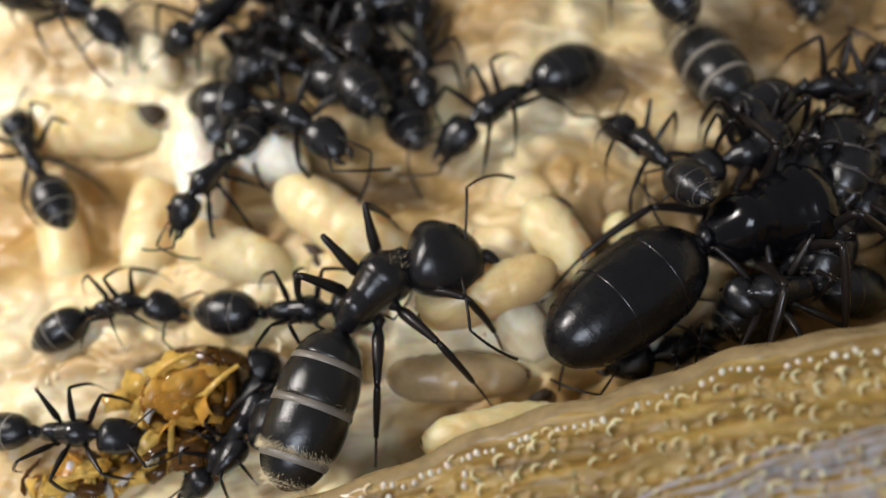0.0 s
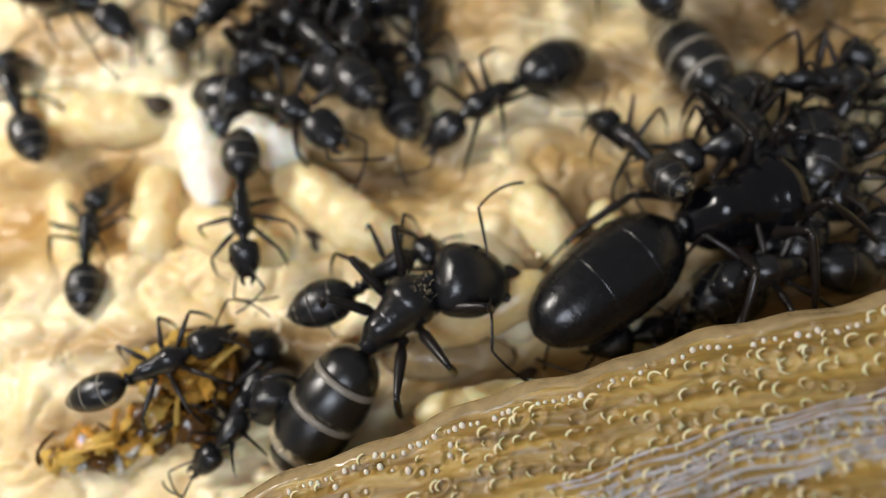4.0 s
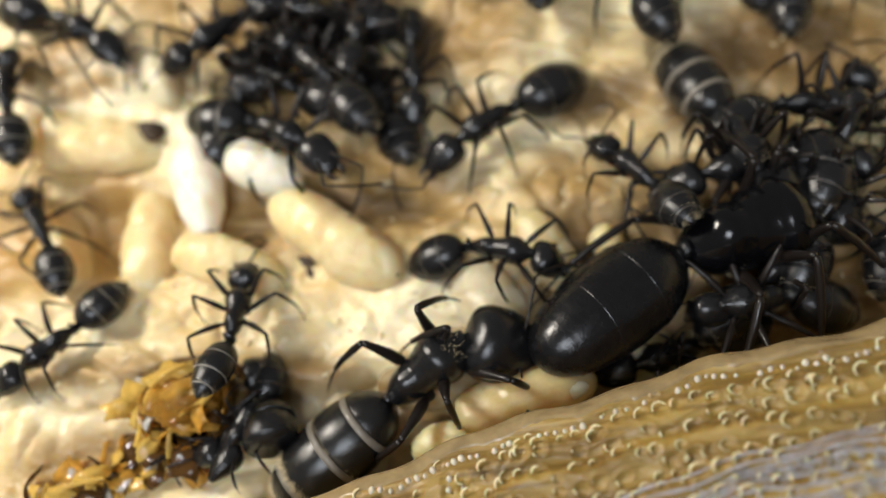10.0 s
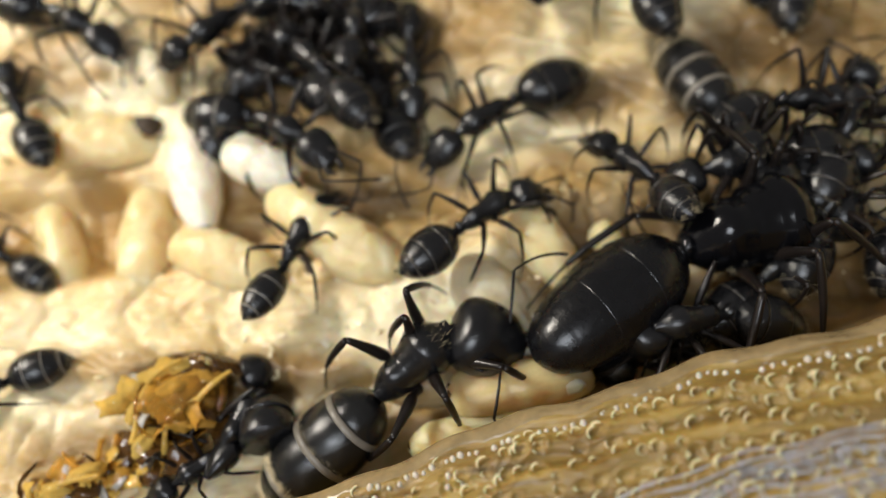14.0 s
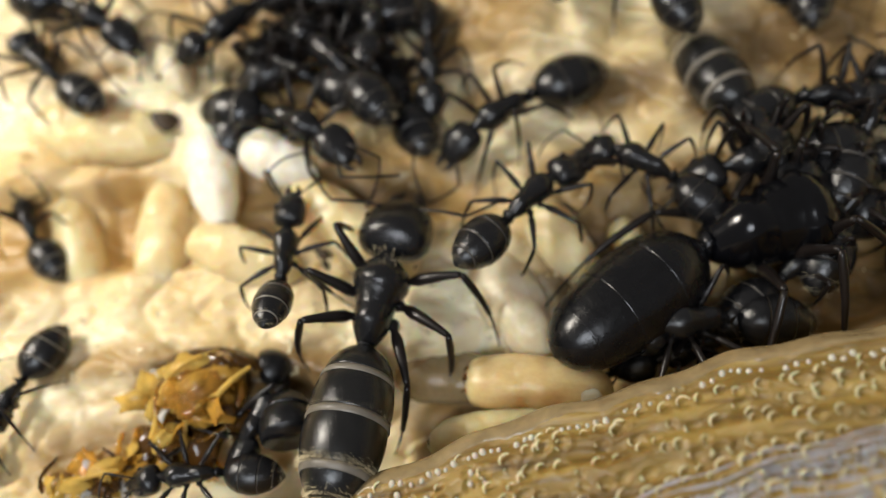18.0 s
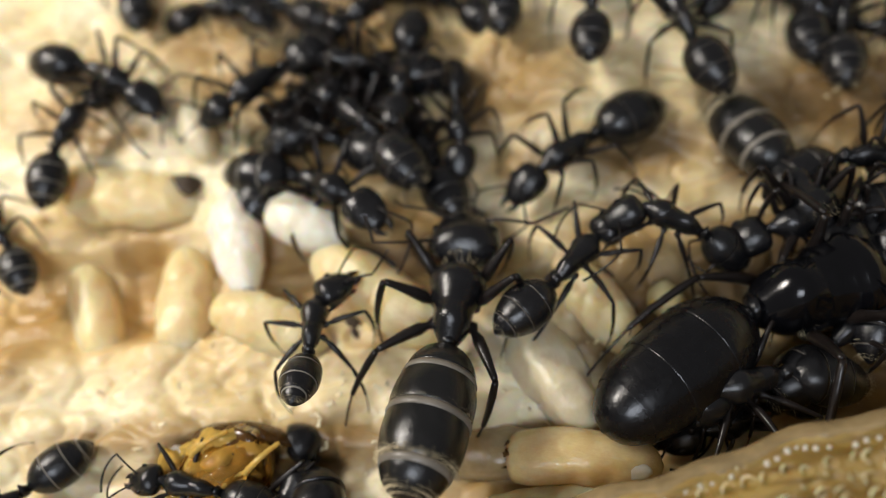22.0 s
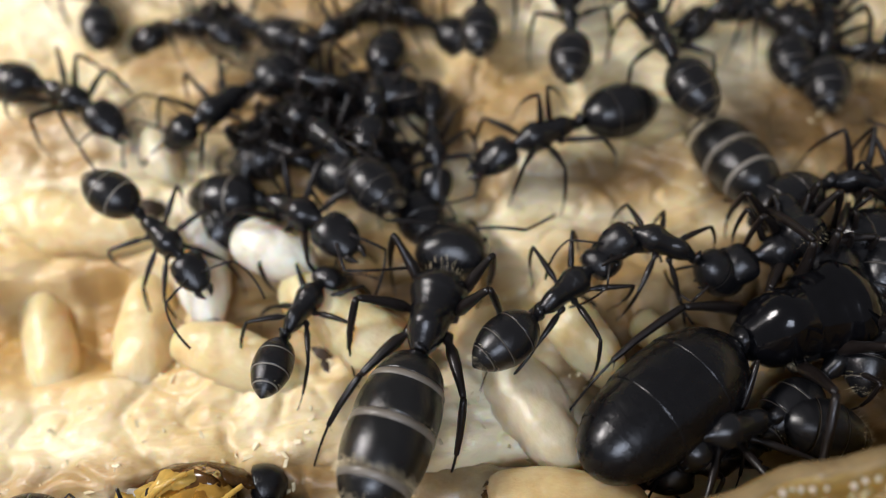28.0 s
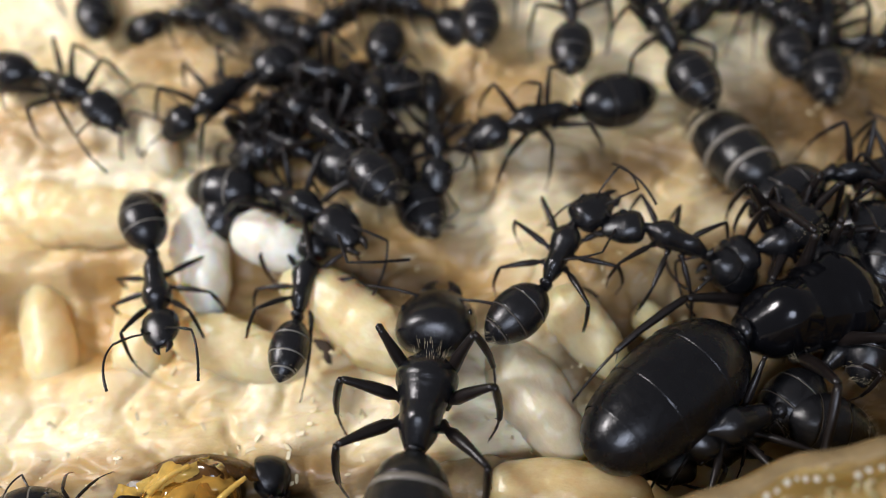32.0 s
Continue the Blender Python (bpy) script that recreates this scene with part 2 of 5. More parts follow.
def ground(x, y):
    """Height of the nest floor."""
    step = min(max((edge_y(x) - y) / 0.9, 0), 1)
    z = -1.0 * step * step * (3 - 2 * step) * bump(x, -12, 30, 4)
    z -= 1.3 * bump(x, -30, -7.5, 2.5) * bump(y, 1.8, 4.2, 1.5)
    z -= 0.6 * bump(x, -14.5, -13.3, 0.7) * bump(y, 2.2, 4.8, 1.0)
    z -= 0.7 * bump(x, -6, 1, 2) * bump(y, 3.0, 7.5, 1.8)
    z -= 0.8 * bump(x, 6, 30, 3) * bump(y, -5.5, 0.5, 1.5)
    z += 0.10 * max(0, y - 6) + 0.5 * bump(y, 7, 40, 3) * noise.noise((x * 0.33, y * 0.4, 11.3))
    z += 0.7 * noise.noise((x * 0.22, y * 0.30, 1.7)) + 0.28 * noise.noise((x * 0.6, y * 0.7, 4.1))
    z += 0.09 * noise.noise((x * 1.3, y * 1.9, 7.7)) + 0.045 * noise.noise((x * 3.3, y * 4.7, 2.2))
    z -= 0.22 * max(0, 0.22 - abs(noise.noise((x * 0.55, y * 0.95, 6.6)))) / 0.22
    z += 0.13 * abs(noise.noise((x * 0.9, y * 1.7, 3.9)))
    shelf = y - (9.3 - 0.28 * (x - 2.4) - 0.5 * max(0, x - 7.3))
    z += 0.9 * bump(shelf, 0.3, 9, 0.7) * bump(x, 2, 10, 1.2)
    return z


# ---- building tools ----
def mesh_of(name, bm, mat, smooth=True):
    me = bpy.data.meshes.new(name)
    bm.to_mesh(me)
    bm.free()
    for p in me.polygons:
        p.use_smooth = smooth
    me.materials.append(mat)
    return me


def part(name, bm, mat, parent, label="", at=None, smooth=True):
    ob = new(name, mesh_of(name, bm, mat, smooth) if isinstance(bm, bmesh.types.BMesh) else bm)
    ob.parent = parent
    if at is not None:
        ob.matrix_basis = at
    return tagged(ob, label)


def rings_into(bm, rings, n=16, close=True):
    """A skin through rings of (centre, side axis, up axis), each axis as long as the half width there."""
    loops = []
    for c, a, b in rings:
        loops.append([bm.verts.new(c + a * math.cos(2 * math.pi * k / n) + b * math.sin(2 * math.pi * k / n)) for k in range(n)])
    for p, q in zip(loops, loops[1:]):
        for k in range(n):
            bm.faces.new((p[k], p[(k + 1) % n], q[(k + 1) % n], q[k]))
    if close:
        bm.faces.new(loops[0][::-1])
        bm.faces.new(loops[-1])
    return loops


def body_into(bm, rows, n=18, close=True):
    """A skin along x: rows of x, height of the centre, half width, half height (millimetres)."""
    rings_into(bm, [(Vector((x, 0, z)) * MM, Vector((0, w * MM, 0)), Vector((0, 0, h * MM))) for x, z, w, h in rows], n, close)


def tube_into(bm, points, radii, n=7):
    """A tube through points (Vectors in metres) with radii in metres."""
    rings = []
    for i, p in enumerate(points):
        d = (points[min(i + 1, len(points) - 1)] - points[max(i - 1, 0)]).normalized()
        a = d.orthogonal().normalized()
        if i:
            a = (rings[-1][1] - rings[-1][1].dot(d) * d).normalized()
        rings.append((p, a * 1.0, d.cross(a)))
    rings_into(bm, [(c, a * r, b * r) for (c, a, b), r in zip(rings, radii)], n)


def loft(profile, steps):
    """A profile of (u, value) sampled smoothly."""
    us, vs = [p[0] for p in profile], [p[1] for p in profile]

    def at(u):
        k = max(0, min(len(us) - 2, sum(1 for q in us if q <= u) - 1))
        f = (u - us[k]) / (us[k + 1] - us[k])
        m0 = (vs[k + 1] - vs[max(k - 1, 0)]) / (us[k + 1] - us[max(k - 1, 0)]) * (us[k + 1] - us[k])
        m1 = (vs[min(k + 2, len(us) - 1)] - vs[k]) / (us[min(k + 2, len(us) - 1)] - us[k]) * (us[k + 1] - us[k])
        return max(0.01, (2 * f**3 - 3 * f**2 + 1) * vs[k] + (f**3 - 2 * f**2 + f) * m0 + (3 * f**2 - 2 * f**3) * vs[k + 1] + (f**3 - f**2) * m1)
    return [(i / steps, at(i / steps)) for i in range(steps + 1)]


# ---- ants ----
# All sizes for an ant ten millimetres long; an ant's scale makes it its own size.
WORKER = dict(head=(2.2, 0.90, 0.74), thorax=(3.3, 0.72, 0.78), waist=0.55, gaster=(3.65, 1.17, 1.08), high=1.45, femur=2.3, shin=3.35, thick=0.152, band=0.02,
              feet=((2.75, 1.75), (0.45, 2.5), (-2.8, 2.0)), bristle=110)
MAJOR = dict(head=(3.05, 1.50, 1.16), round=1, scape=2.3, thorax=(3.8, 1.12, 1.14), back=0.97, waist=0.30, gaster=(5.9, 1.44, 1.40), high=1.75, femur=2.65, shin=4.0, thick=0.228, band=0.054,
             feet=((2.6, 1.7), (0.3, 2.2), (-2.5, 2.1)), bristle=1700)
QUEEN = dict(head=(1.9, 1.05, 0.8), thorax=(3.9, 1.35, 1.35), waist=0.4, gaster=(4.8, 1.27, 1.18), high=1.45, femur=2.45, shin=4.0, thick=0.17, band=0.006,
             feet=((3.6, 2.9), (0.3, 4.2), (-2.8, 4.2)), bristle=0)
PLATES = (0.0, 0.30, 0.60, 0.825, 1.0)
BROAD = (0.0, 0.20, 0.475, 0.80, 1.0)


def gaster_at(kind, u):
    """Half width and half height of the abdomen at u along it."""
    w = (SWOLLEN if kind is QUEEN else BARREL if kind is MAJOR else GASTER)[round(u * 40)][1]
    return w * kind["gaster"][1], w * kind["gaster"][2]


GASTER = loft([(0, 0.22), (0.06, 0.52), (0.18, 0.82), (0.38, 1.0), (0.58, 0.97), (0.76, 0.76), (0.9, 0.45), (1, 0.06)], 40)
BARREL = loft([(0, 0.36), (0.04, 0.58), (0.14, 0.82), (0.30, 0.98), (0.56, 1.02), (0.78, 0.90), (0.91, 0.66), (0.97, 0.40), (1, 0.10)], 40)
SWOLLEN = loft([(0, 0.40), (0.08, 0.70), (0.22, 0.92), (0.38, 1.0), (0.56, 0.97), (0.75, 0.84), (0.88, 0.64), (0.96, 0.38), (1, 0.03)], 40)


def tergite(kind, a, b, lip=1.0):
    bm = bmesh.new()
    length = kind["gaster"][0]
    rows = []
    for i in range(round(a * 40), round(b * 40) + 1):
        u = i / 40
        w, h = gaster_at(kind, u)
        k = lip * (1 + (0.024 if kind is QUEEN else 0.022) * (u - a) / (b - a))
        k *= 1 + (0.045 * math.sin(math.pi * (u - a) / (b - a)) if kind is MAJOR else 0)
        rows.append((-u * length, -0.10 * u, w * k, h * k))
    if kind is QUEEN and b < 1:
        x, z, w, h = rows[-1]
        rows += [(x - 0.035, z, w * 0.992, h * 0.992), (x - 0.05, z, w * 0.972, h * 0.972)]
    body_into(bm, rows, 24, close=kind is not QUEEN)
    return bm


def band(kind, u, wide):
    bm = bmesh.new()
    rows = []
    for i in range(4):
        v = u - 0.004 + wide * i / 3
        w0, h0 = gaster_at(kind, math.floor(v * 40) / 40)
        w1, h1 = gaster_at(kind, min(1, math.floor(v * 40) / 40 + 0.025))
        f = v * 40 - math.floor(v * 40)
        k = (1.03, 1.05, 1.055, 1.0)[i] if kind is MAJOR else 0.997 if kind is QUEEN else 1.012 if i < 3 else 0.985
        rows.append((-v * kind["gaster"][0], -0.10 * v, (w0 + (w1 - w0) * f) * k, (h0 + (h1 - h0) * f) * k))
    body_into(bm, rows, 24)
    return bm


def hair_into(bm, root, way, length, thick):
    side = way.orthogonal().normalized() * thick
    other = way.normalized().cross(side)
    tip = bm.verts.new(root + way.normalized() * length)
    base = [bm.verts.new(root + side * math.cos(a) + other * math.sin(a)) for a in (0, 2.1, 4.2)]
    for k in range(3):
        bm.faces.new((base[k], base[(k + 1) % 3], tip))


def bristles(kind, rnd):
    """Fine golden hairs that stand on the hind rims of the abdomen's plates."""
    bm = bmesh.new()
    for k in range(kind["bristle"]):
        u = rnd.choice((0.47, 0.79, 0.79, 0.80, 0.96, 0.98) if kind is MAJOR else (0.82, 0.94, 0.97)) - abs(rnd.gauss(0, 0.022))
        a = rnd.uniform(-0.3, math.pi + 0.3)
        w, h = gaster_at(kind, u)
        n = Vector((-0.7, math.cos(a) + rnd.uniform(-0.2, 0.2), math.sin(a)))
        root = Vector((-u * kind["gaster"][0], w * math.cos(a) * 1.015, -0.10 * u + h * math.sin(a) * 1.015)) * MM
        hair_into(bm, root, n, rnd.uniform(0.09, 0.28) * (0.4 if u < 0.5 else 1.0 if kind is MAJOR else 1.25) * MM, 0.0055 * MM)
    return bm


def neck_hairs(kind):
    """Short golden hairs on the front of the thorax and the back of the head."""
    rnd = random.Random(9)
    length, w, h = kind["thorax"]
    bm = bmesh.new()
    for _ in range(60):
        a, u = rnd.uniform(0.35, 2.8), rnd.uniform(0.24, 0.47)
        hair_into(bm, Vector((u * length, 0.62 * w * math.cos(a) * (1.4 - u), 0.75 * h * math.sin(a) * (1.4 - u))) * MM, Vector((0.9, 0.5 * math.cos(a), math.sin(a))), rnd.uniform(0.16, 0.36) * MM, 0.006 * MM)
    return bm


def thorax_mesh(kind):
    length, w, h = kind["thorax"]
    side = loft([(0, 0.30), (0.08, 0.42), (0.22, 0.90), (0.36, 1.0), (0.52, 0.80), (0.66, 0.70), (0.84, 0.62), (1, 0.34)], 44)
    tall = loft([(0, 0.32), (0.08, 0.45), (0.22, 0.85), (0.36, 1.0), (0.52, 0.86), (0.62, 0.80), (0.80, 0.82), (1, 0.30)], 44)
    lift = loft([(0, 0.5), (0.3, 0.62), (0.55, 0.48), (0.8, 0.40), (1, 0.18)], 44)
    bm = bmesh.new()
    stout = kind.get("back", 1.0)
    cut = lambda u, k: (1 - 0.02 * math.exp(-((u - 0.43) / 0.016) ** 2) - 0.03 * math.exp(-((u - 0.62) / 0.018) ** 2)) * (1 + (k - 1) * min(max((u - 0.36) / 0.3, 0), 1))
    body_into(bm, [((0.5 - u) * length, 0.35 * (l - 0.45), w * s * cut(u, stout), h * t * cut(u, 0.5 + 0.5 * stout + 0.6 * (1 - stout))) for (u, s), (_, t), (_, l) in zip(side, tall, lift)], 20)
    return bm


def head_mesh(kind):
    length, w, h = kind["head"]
    if "round" in kind:
        side = loft([(0, 0.30), (0.04, 0.56), (0.12, 0.80), (0.28, 0.97), (0.44, 1.0), (0.62, 0.95), (0.78, 0.80), (0.90, 0.60), (1, 0.36)], 18)
    else:
        side = loft([(0, 0.24), (0.05, 0.50), (0.16, 0.82), (0.32, 0.98), (0.50, 1.0), (0.70, 0.88), (0.87, 0.64), (1, 0.40)], 18)
    tall = loft([(0, 0.25), (0.05, 0.50), (0.18, 0.90), (0.36, 1.0), (0.6, 0.82), (0.85, 0.50), (1, 0.22)], 18)
    bm = bmesh.new()
    body_into(bm, [(u * length, -0.10 * u, w * s, h * t) for (u, s), (_, t) in zip(side, tall)], 22)
    for v in bm.verts:
        if v.co.x < 0.4 * length * MM:
            v.co.x -= (0.07 if "round" in kind else 0.12) * length * MM * (abs(v.co.y) / (w * MM)) ** 2
    return bm


def mandible(kind, s):
    length, w, h = kind["head"]
    pts = [Vector((length * (0.93 + 0.30 * u), s * w * (0.36 - 0.30 * u * u + 0.10 * u), -0.16)) * MM for u in (0, 0.25, 0.5, 0.75, 1)]
    bm = bmesh.new()
    tube_into(bm, pts, [w * k * MM for k in (0.17, 0.20, 0.17, 0.11, 0.03)], 8)
    return bm


def eye(kind, s):
    length, w, h = kind["head"]
    bm = bmesh.new()
    bmesh.ops.create_uvsphere(bm, u_segments=12, v_segments=8, radius=0.16 * MM)
    bmesh.ops.transform(bm, matrix=Matrix.Translation(Vector((length * 0.50, s * w * 0.84, h * 0.38)) * MM) @ Matrix.Diagonal((1.25, 0.6, 1, 1)), verts=bm.verts)
    return bm


def antenna(kind, s, spread=38, fold=62):
    """A long scape and a whip of small joints, elbowed."""
    a = Vector((0, 0, 0))
    out, turn, reach = radians(spread), radians(spread - fold), kind.get("scape", 1.75)
    elbow = Vector((math.cos(out) * reach, s * math.sin(out) * reach, 0.35)) * MM
    bm = bmesh.new()
    tube_into(bm, [a.lerp(elbow, u) + Vector((0, 0, 0.12 * math.sin(u * 3.14) * MM)) for u in (0, 0.2, 0.5, 0.8, 1)], [k * MM for k in (0.07, 0.055, 0.06, 0.07, 0.06)], 6)
    pts, rad = [], []
    for i in range(23):
        u = i / 22
        b = turn - 0.35 * u
        pts.append(elbow + Vector((math.cos(b) * 2.3 * u, s * math.sin(b) * 2.3 * u, -0.95 * u * u)) * MM)
        rad.append((0.055 + 0.018 * u) * (0.78 if i % 2 else 1.08) * MM)
    tube_into(bm, pts, rad, 6)
    return bm


def upper_leg(kind):
    """The hip and thigh, along x."""
    f, k = kind["femur"], kind["thick"]
    us = (0, 0.06, 0.13, 0.18, 0.32, 0.55, 0.8, 0.94, 1)
    rs = (0.9, 1.25, 0.85, 0.65, 1.1, 1.0, 0.72, 0.62, 0.5)
    bm = bmesh.new()
    tube_into(bm, [Vector((u * f, 0, 0.10 * math.sin(u * 3.14))) * MM for u in us], [k * r * MM for r in rs], 8)
    return bm


def lower_leg(kind):
    """The shin and the jointed foot, along x, with a spur and two claws."""
    s, k = kind["shin"], kind["thick"]
    us = (0, 0.04, 0.15, 0.35, 0.52, 0.545, 0.56, 0.66, 0.75, 0.76, 0.83, 0.84, 0.90, 0.91, 0.97)
    rs = (0.5, 0.60, 0.68, 0.58, 0.46, 0.44, 0.22, 0.21, 0.24, 0.18, 0.21, 0.16, 0.19, 0.15, 0.17)
    bm = bmesh.new()

    def at(u):
        return Vector((u * s, 0, 0.28 * math.sin(min(u / 0.97, 1) * 3.14) + 0.03)) * MM
    tube_into(bm, [at(u) for u in us], [k * r * MM for r in rs], 7)
    hair_into(bm, at(0.53), Vector((1, 0.3, -0.8)), 0.35 * MM, 0.03 * MM)
    for y in (-0.5, 0.5):
        hair_into(bm, at(0.965), Vector((1, y, -0.35)), 0.2 * MM, 0.03 * MM)
    rnd = random.Random(5)
    for i in range(26):
        u = rnd.uniform(0.05, 0.95)
        hair_into(bm, at(u), Vector((1.2, rnd.uniform(-1, 1), rnd.uniform(-1, 1))), 0.16 * MM, 0.010 * MM)
    return bm


def hip(kind, i, s):
    length, w, h = kind["thorax"]
    return Vector((length * (0.24, 0.02, -0.17)[i], s * w * 0.55, kind["high"] - h * 0.55))


def bend(kind, c, foot):
    """Pose of thigh and shin from the hip c to the foot (millimetres, in the ant's space)."""
    a, b = kind["femur"], kind["shin"] * 0.97
    d = foot - c
    r = min(max(d.length, abs(a - b) + 0.25), (a + b) * 0.985)
    ahead = d.normalized()
    lift = Vector((0.5 * c.x, math.copysign(0.6, c.y), 1)).normalized()
    up = (lift - ahead * ahead.dot(lift)).normalized()
    ca = (a * a + r * r - b * b) / (2 * a * r)
    knee = ahead * (a * ca) + up * (a * math.sqrt(max(0, 1 - ca * ca)))
    x = knee.normalized()
    y = up.cross(ahead).normalized()
    thigh = Matrix((x, y, x.cross(y))).transposed().to_4x4()
    x2 = thigh.to_3x3().inverted() @ (ahead * r - knee).normalized()
    y2 = Vector((0, 1, 0))
    shin = Matrix((x2, y2, x2.cross(y2))).transposed().to_4x4()
    return Matrix.Translation(c * MM) @ thigh, Matrix.Translation(Vector((a * MM, 0, 0))) @ shin


class Ant:
    pass


STOCK = {}


def stock(kind_name, kind):
    """The meshes that ants of one kind share."""
    if kind_name in STOCK:
        return STOCK[kind_name]
    rnd = random.Random(3)
    d = {"thorax": mesh_of("thorax", thorax_mesh(kind), JET if kind is QUEEN else CHITIN), "head": mesh_of("head", head_mesh(kind), CHITIN)}
    for s in (-1, 1):
        d["eye", s] = mesh_of("eye", eye(kind, s), EYE)
        d["mandible", s] = mesh_of("mandible", mandible(kind, s), LEGS)
        for v, (spread, fold) in enumerate(((38, 62), (55, 40), (22, 75), (88, 45))):
            d["antenna", s, v] = mesh_of("antenna", antenna(kind, s, spread, fold), LEGS)
    bm = bmesh.new()
    wl = kind["waist"]
    body_into(bm, [(0.05, -0.10, 0.16, 0.16), (-wl * 0.3, -0.05, 0.28, 0.30), (-wl * 0.55, 0.18, 0.34, 0.55), (-wl * 0.75, 0.0, 0.27, 0.34), (-wl * 1.2, -0.08, 0.17, 0.17)], 12)
    d["waist"] = mesh_of("waist", bm, CHITIN)
    cuts = BROAD if kind_name == "major" else PLATES
    for k, (a, b) in enumerate(zip(cuts, cuts[1:])):
        d["tergite", k] = mesh_of("tergite", tergite(kind, a, b), {"major": DULL, "queen": SATIN}.get(kind_name, CHITIN))
    for k in (1, 2, 3):
        d["band", k] = mesh_of("membrane_band", band(kind, cuts[k], kind["band"]), BAND if kind_name == "major" else BAND_DARK)
        if kind_name == "worker":
            d["ring", k] = mesh_of("membrane_band", band(kind, cuts[k], 0.03), RING)
    if kind_name == "major":
        d["neck"] = mesh_of("neck_hairs", neck_hairs(kind), SETA)
    if kind["bristle"]:
        d["bristle"] = mesh_of("bristles", bristles(kind, rnd), SETA)
    d["leg"], d["shin"] = mesh_of("leg", upper_leg(kind), LEGS), mesh_of("shin", lower_leg(kind), LEGS)
    STOCK[kind_name] = d
    return d


def make_ant(kind_name, length, label, group="ants of the nest", feelers=0, plump=1.0, ringed=False):
    kind = {"worker": WORKER, "major": MAJOR, "queen": QUEEN}[kind_name]
    d = stock(kind_name, kind)
    name = {"worker": "worker_ant", "major": "major_ant", "queen": "queen_ant"}[kind_name]
    a = Ant()
    a.kind, a.size = kind, length / 10
    a.base = tagged(new(name), label, "ant", group)
    a.base.scale = (a.size,) * 3
    high = kind["high"]
    a.thorax = part("thorax", d["thorax"], None, a.base, at=pose(0, 0, high * MM))
    if "neck" in d:
        tagged(part("neck_hairs", d["neck"], None, a.thorax, "short golden hairs"), kind="stuff")
    a.neck = Vector((kind["thorax"][0] * 0.49, 0, high + 0.05))
    a.head = part("head", d["head"], None, a.base)
    for s in (-1, 1):
        part("eye", d["eye", s], None, a.head)
        part("mandible", d["mandible", s], None, a.head)
    a.antennae = [part("antenna", d["antenna", s, feelers], None, a.head, at=pose(kind["head"][0] * 0.70 * MM, s * kind["head"][1] * 0.34 * MM, kind["head"][2] * 0.42 * MM)) for s in (-1, 1)]
    a.root = Vector((-kind["thorax"][0] * 0.47, 0, high - 0.22))
    part("waist", d["waist"], None, a.base, at=Matrix.Translation(a.root * MM))
    a.tail = a.root + Vector((-kind["waist"] * 1.05, 0, 0.02))
    a.gaster = part("gaster", d["tergite", 0], None, a.base)
    a.plump = plump if isinstance(plump, tuple) else (plump,) * 3
    a.gaster.scale = a.plump
    for k in (1, 2, 3):
        part("tergite", d["tergite", k], None, a.gaster)
        if kind["band"] > 0.01:
            part("membrane_band", d["ring" if ringed else "band", k], None, a.gaster, "silvery hairy band" if ringed else "greyish hairy band")
    if "bristle" in d:
        tagged(part("bristles", d["bristle"], None, a.gaster, "fine golden hairs"), kind="stuff")
    a.legs = []
    for i in range(3):
        for s in (-1, 1):
            thigh = part("leg", d["leg"], None, a.base)
            shin = part("shin", d["shin"], None, thigh)
            a.legs.append((i, s, thigh, shin))
    a.home = [Vector((kind["feet"][i][0], s * kind["feet"][i][1], 0)) for i, s, _, _ in a.legs]
    return a


def stance(a, x, y, turn, head=0.0, tail=0.0, lift=0.0, nod=-16, droop=-6, pitch=0.0):
    """The poses of body, head and abdomen for a place (mm), a heading and bends (degrees)."""
    z = ground(x, y) + lift
    return pose(x * MM, y * MM, z * MM, 0, -pitch, turn), Matrix.Translation(a.neck * MM) @ pose(0, 0, 0, 0, -nod, head), Matrix.Translation(a.tail * MM) @ pose(0, 0, 0, 0, droop, tail)


def feet_to(a, body, feet):
    """Leg poses for feet in the world (mm)."""
    back = body.inverted()
    out = []
    for (i, s, _, _), f in zip(a.legs, feet):
        local = back @ (f * MM) / MM / a.size
        out.append(bend(a.kind, hip(a.kind, i, s), local))
    return out


def home_feet(a, body, rnd, ahead=0.0, loose=0.35, tuck=1.0):
    out = []
    for h in a.home:
        p = body @ ((h * tuck + Vector((ahead + rnd.uniform(-loose, loose), rnd.uniform(-loose, loose), 0))) * MM * a.size) / MM
        out.append(Vector((p.x, p.y, ground(p.x, p.y) + 0.05)))
    return out


def stand(a, x, y, turn, head=0.0, tail=0.0, seed=0, lift=0.0, pitch=0.0, nod=-16, droop=-6, plant=(), tuck=1.0):
    """Set a still ant down."""
    body, h, g = stance(a, x, y, turn, head, tail, lift, nod, droop, pitch)
    a.base.matrix_basis = body @ Matrix.Diagonal((*a.base.scale, 1))
    a.head.matrix_basis, a.gaster.matrix_basis = h, g @ Matrix.Diagonal((*a.plump, 1))
    rnd = random.Random(seed)
    feet = home_feet(a, body, rnd, tuck=tuck)
    for k, fx, fy in plant:
        feet[k] = Vector((fx, fy, ground(fx, fy) + 0.05))
    for (_, _, thigh, shin), (m, n) in zip(a.legs, feet_to(a, body, feet)):
        thigh.matrix_basis, shin.matrix_basis = m, n
    for f in a.antennae:
        f.rotation_euler = (0, radians(rnd.uniform(-20, 25)), radians(rnd.uniform(-22, 22)))
    return a


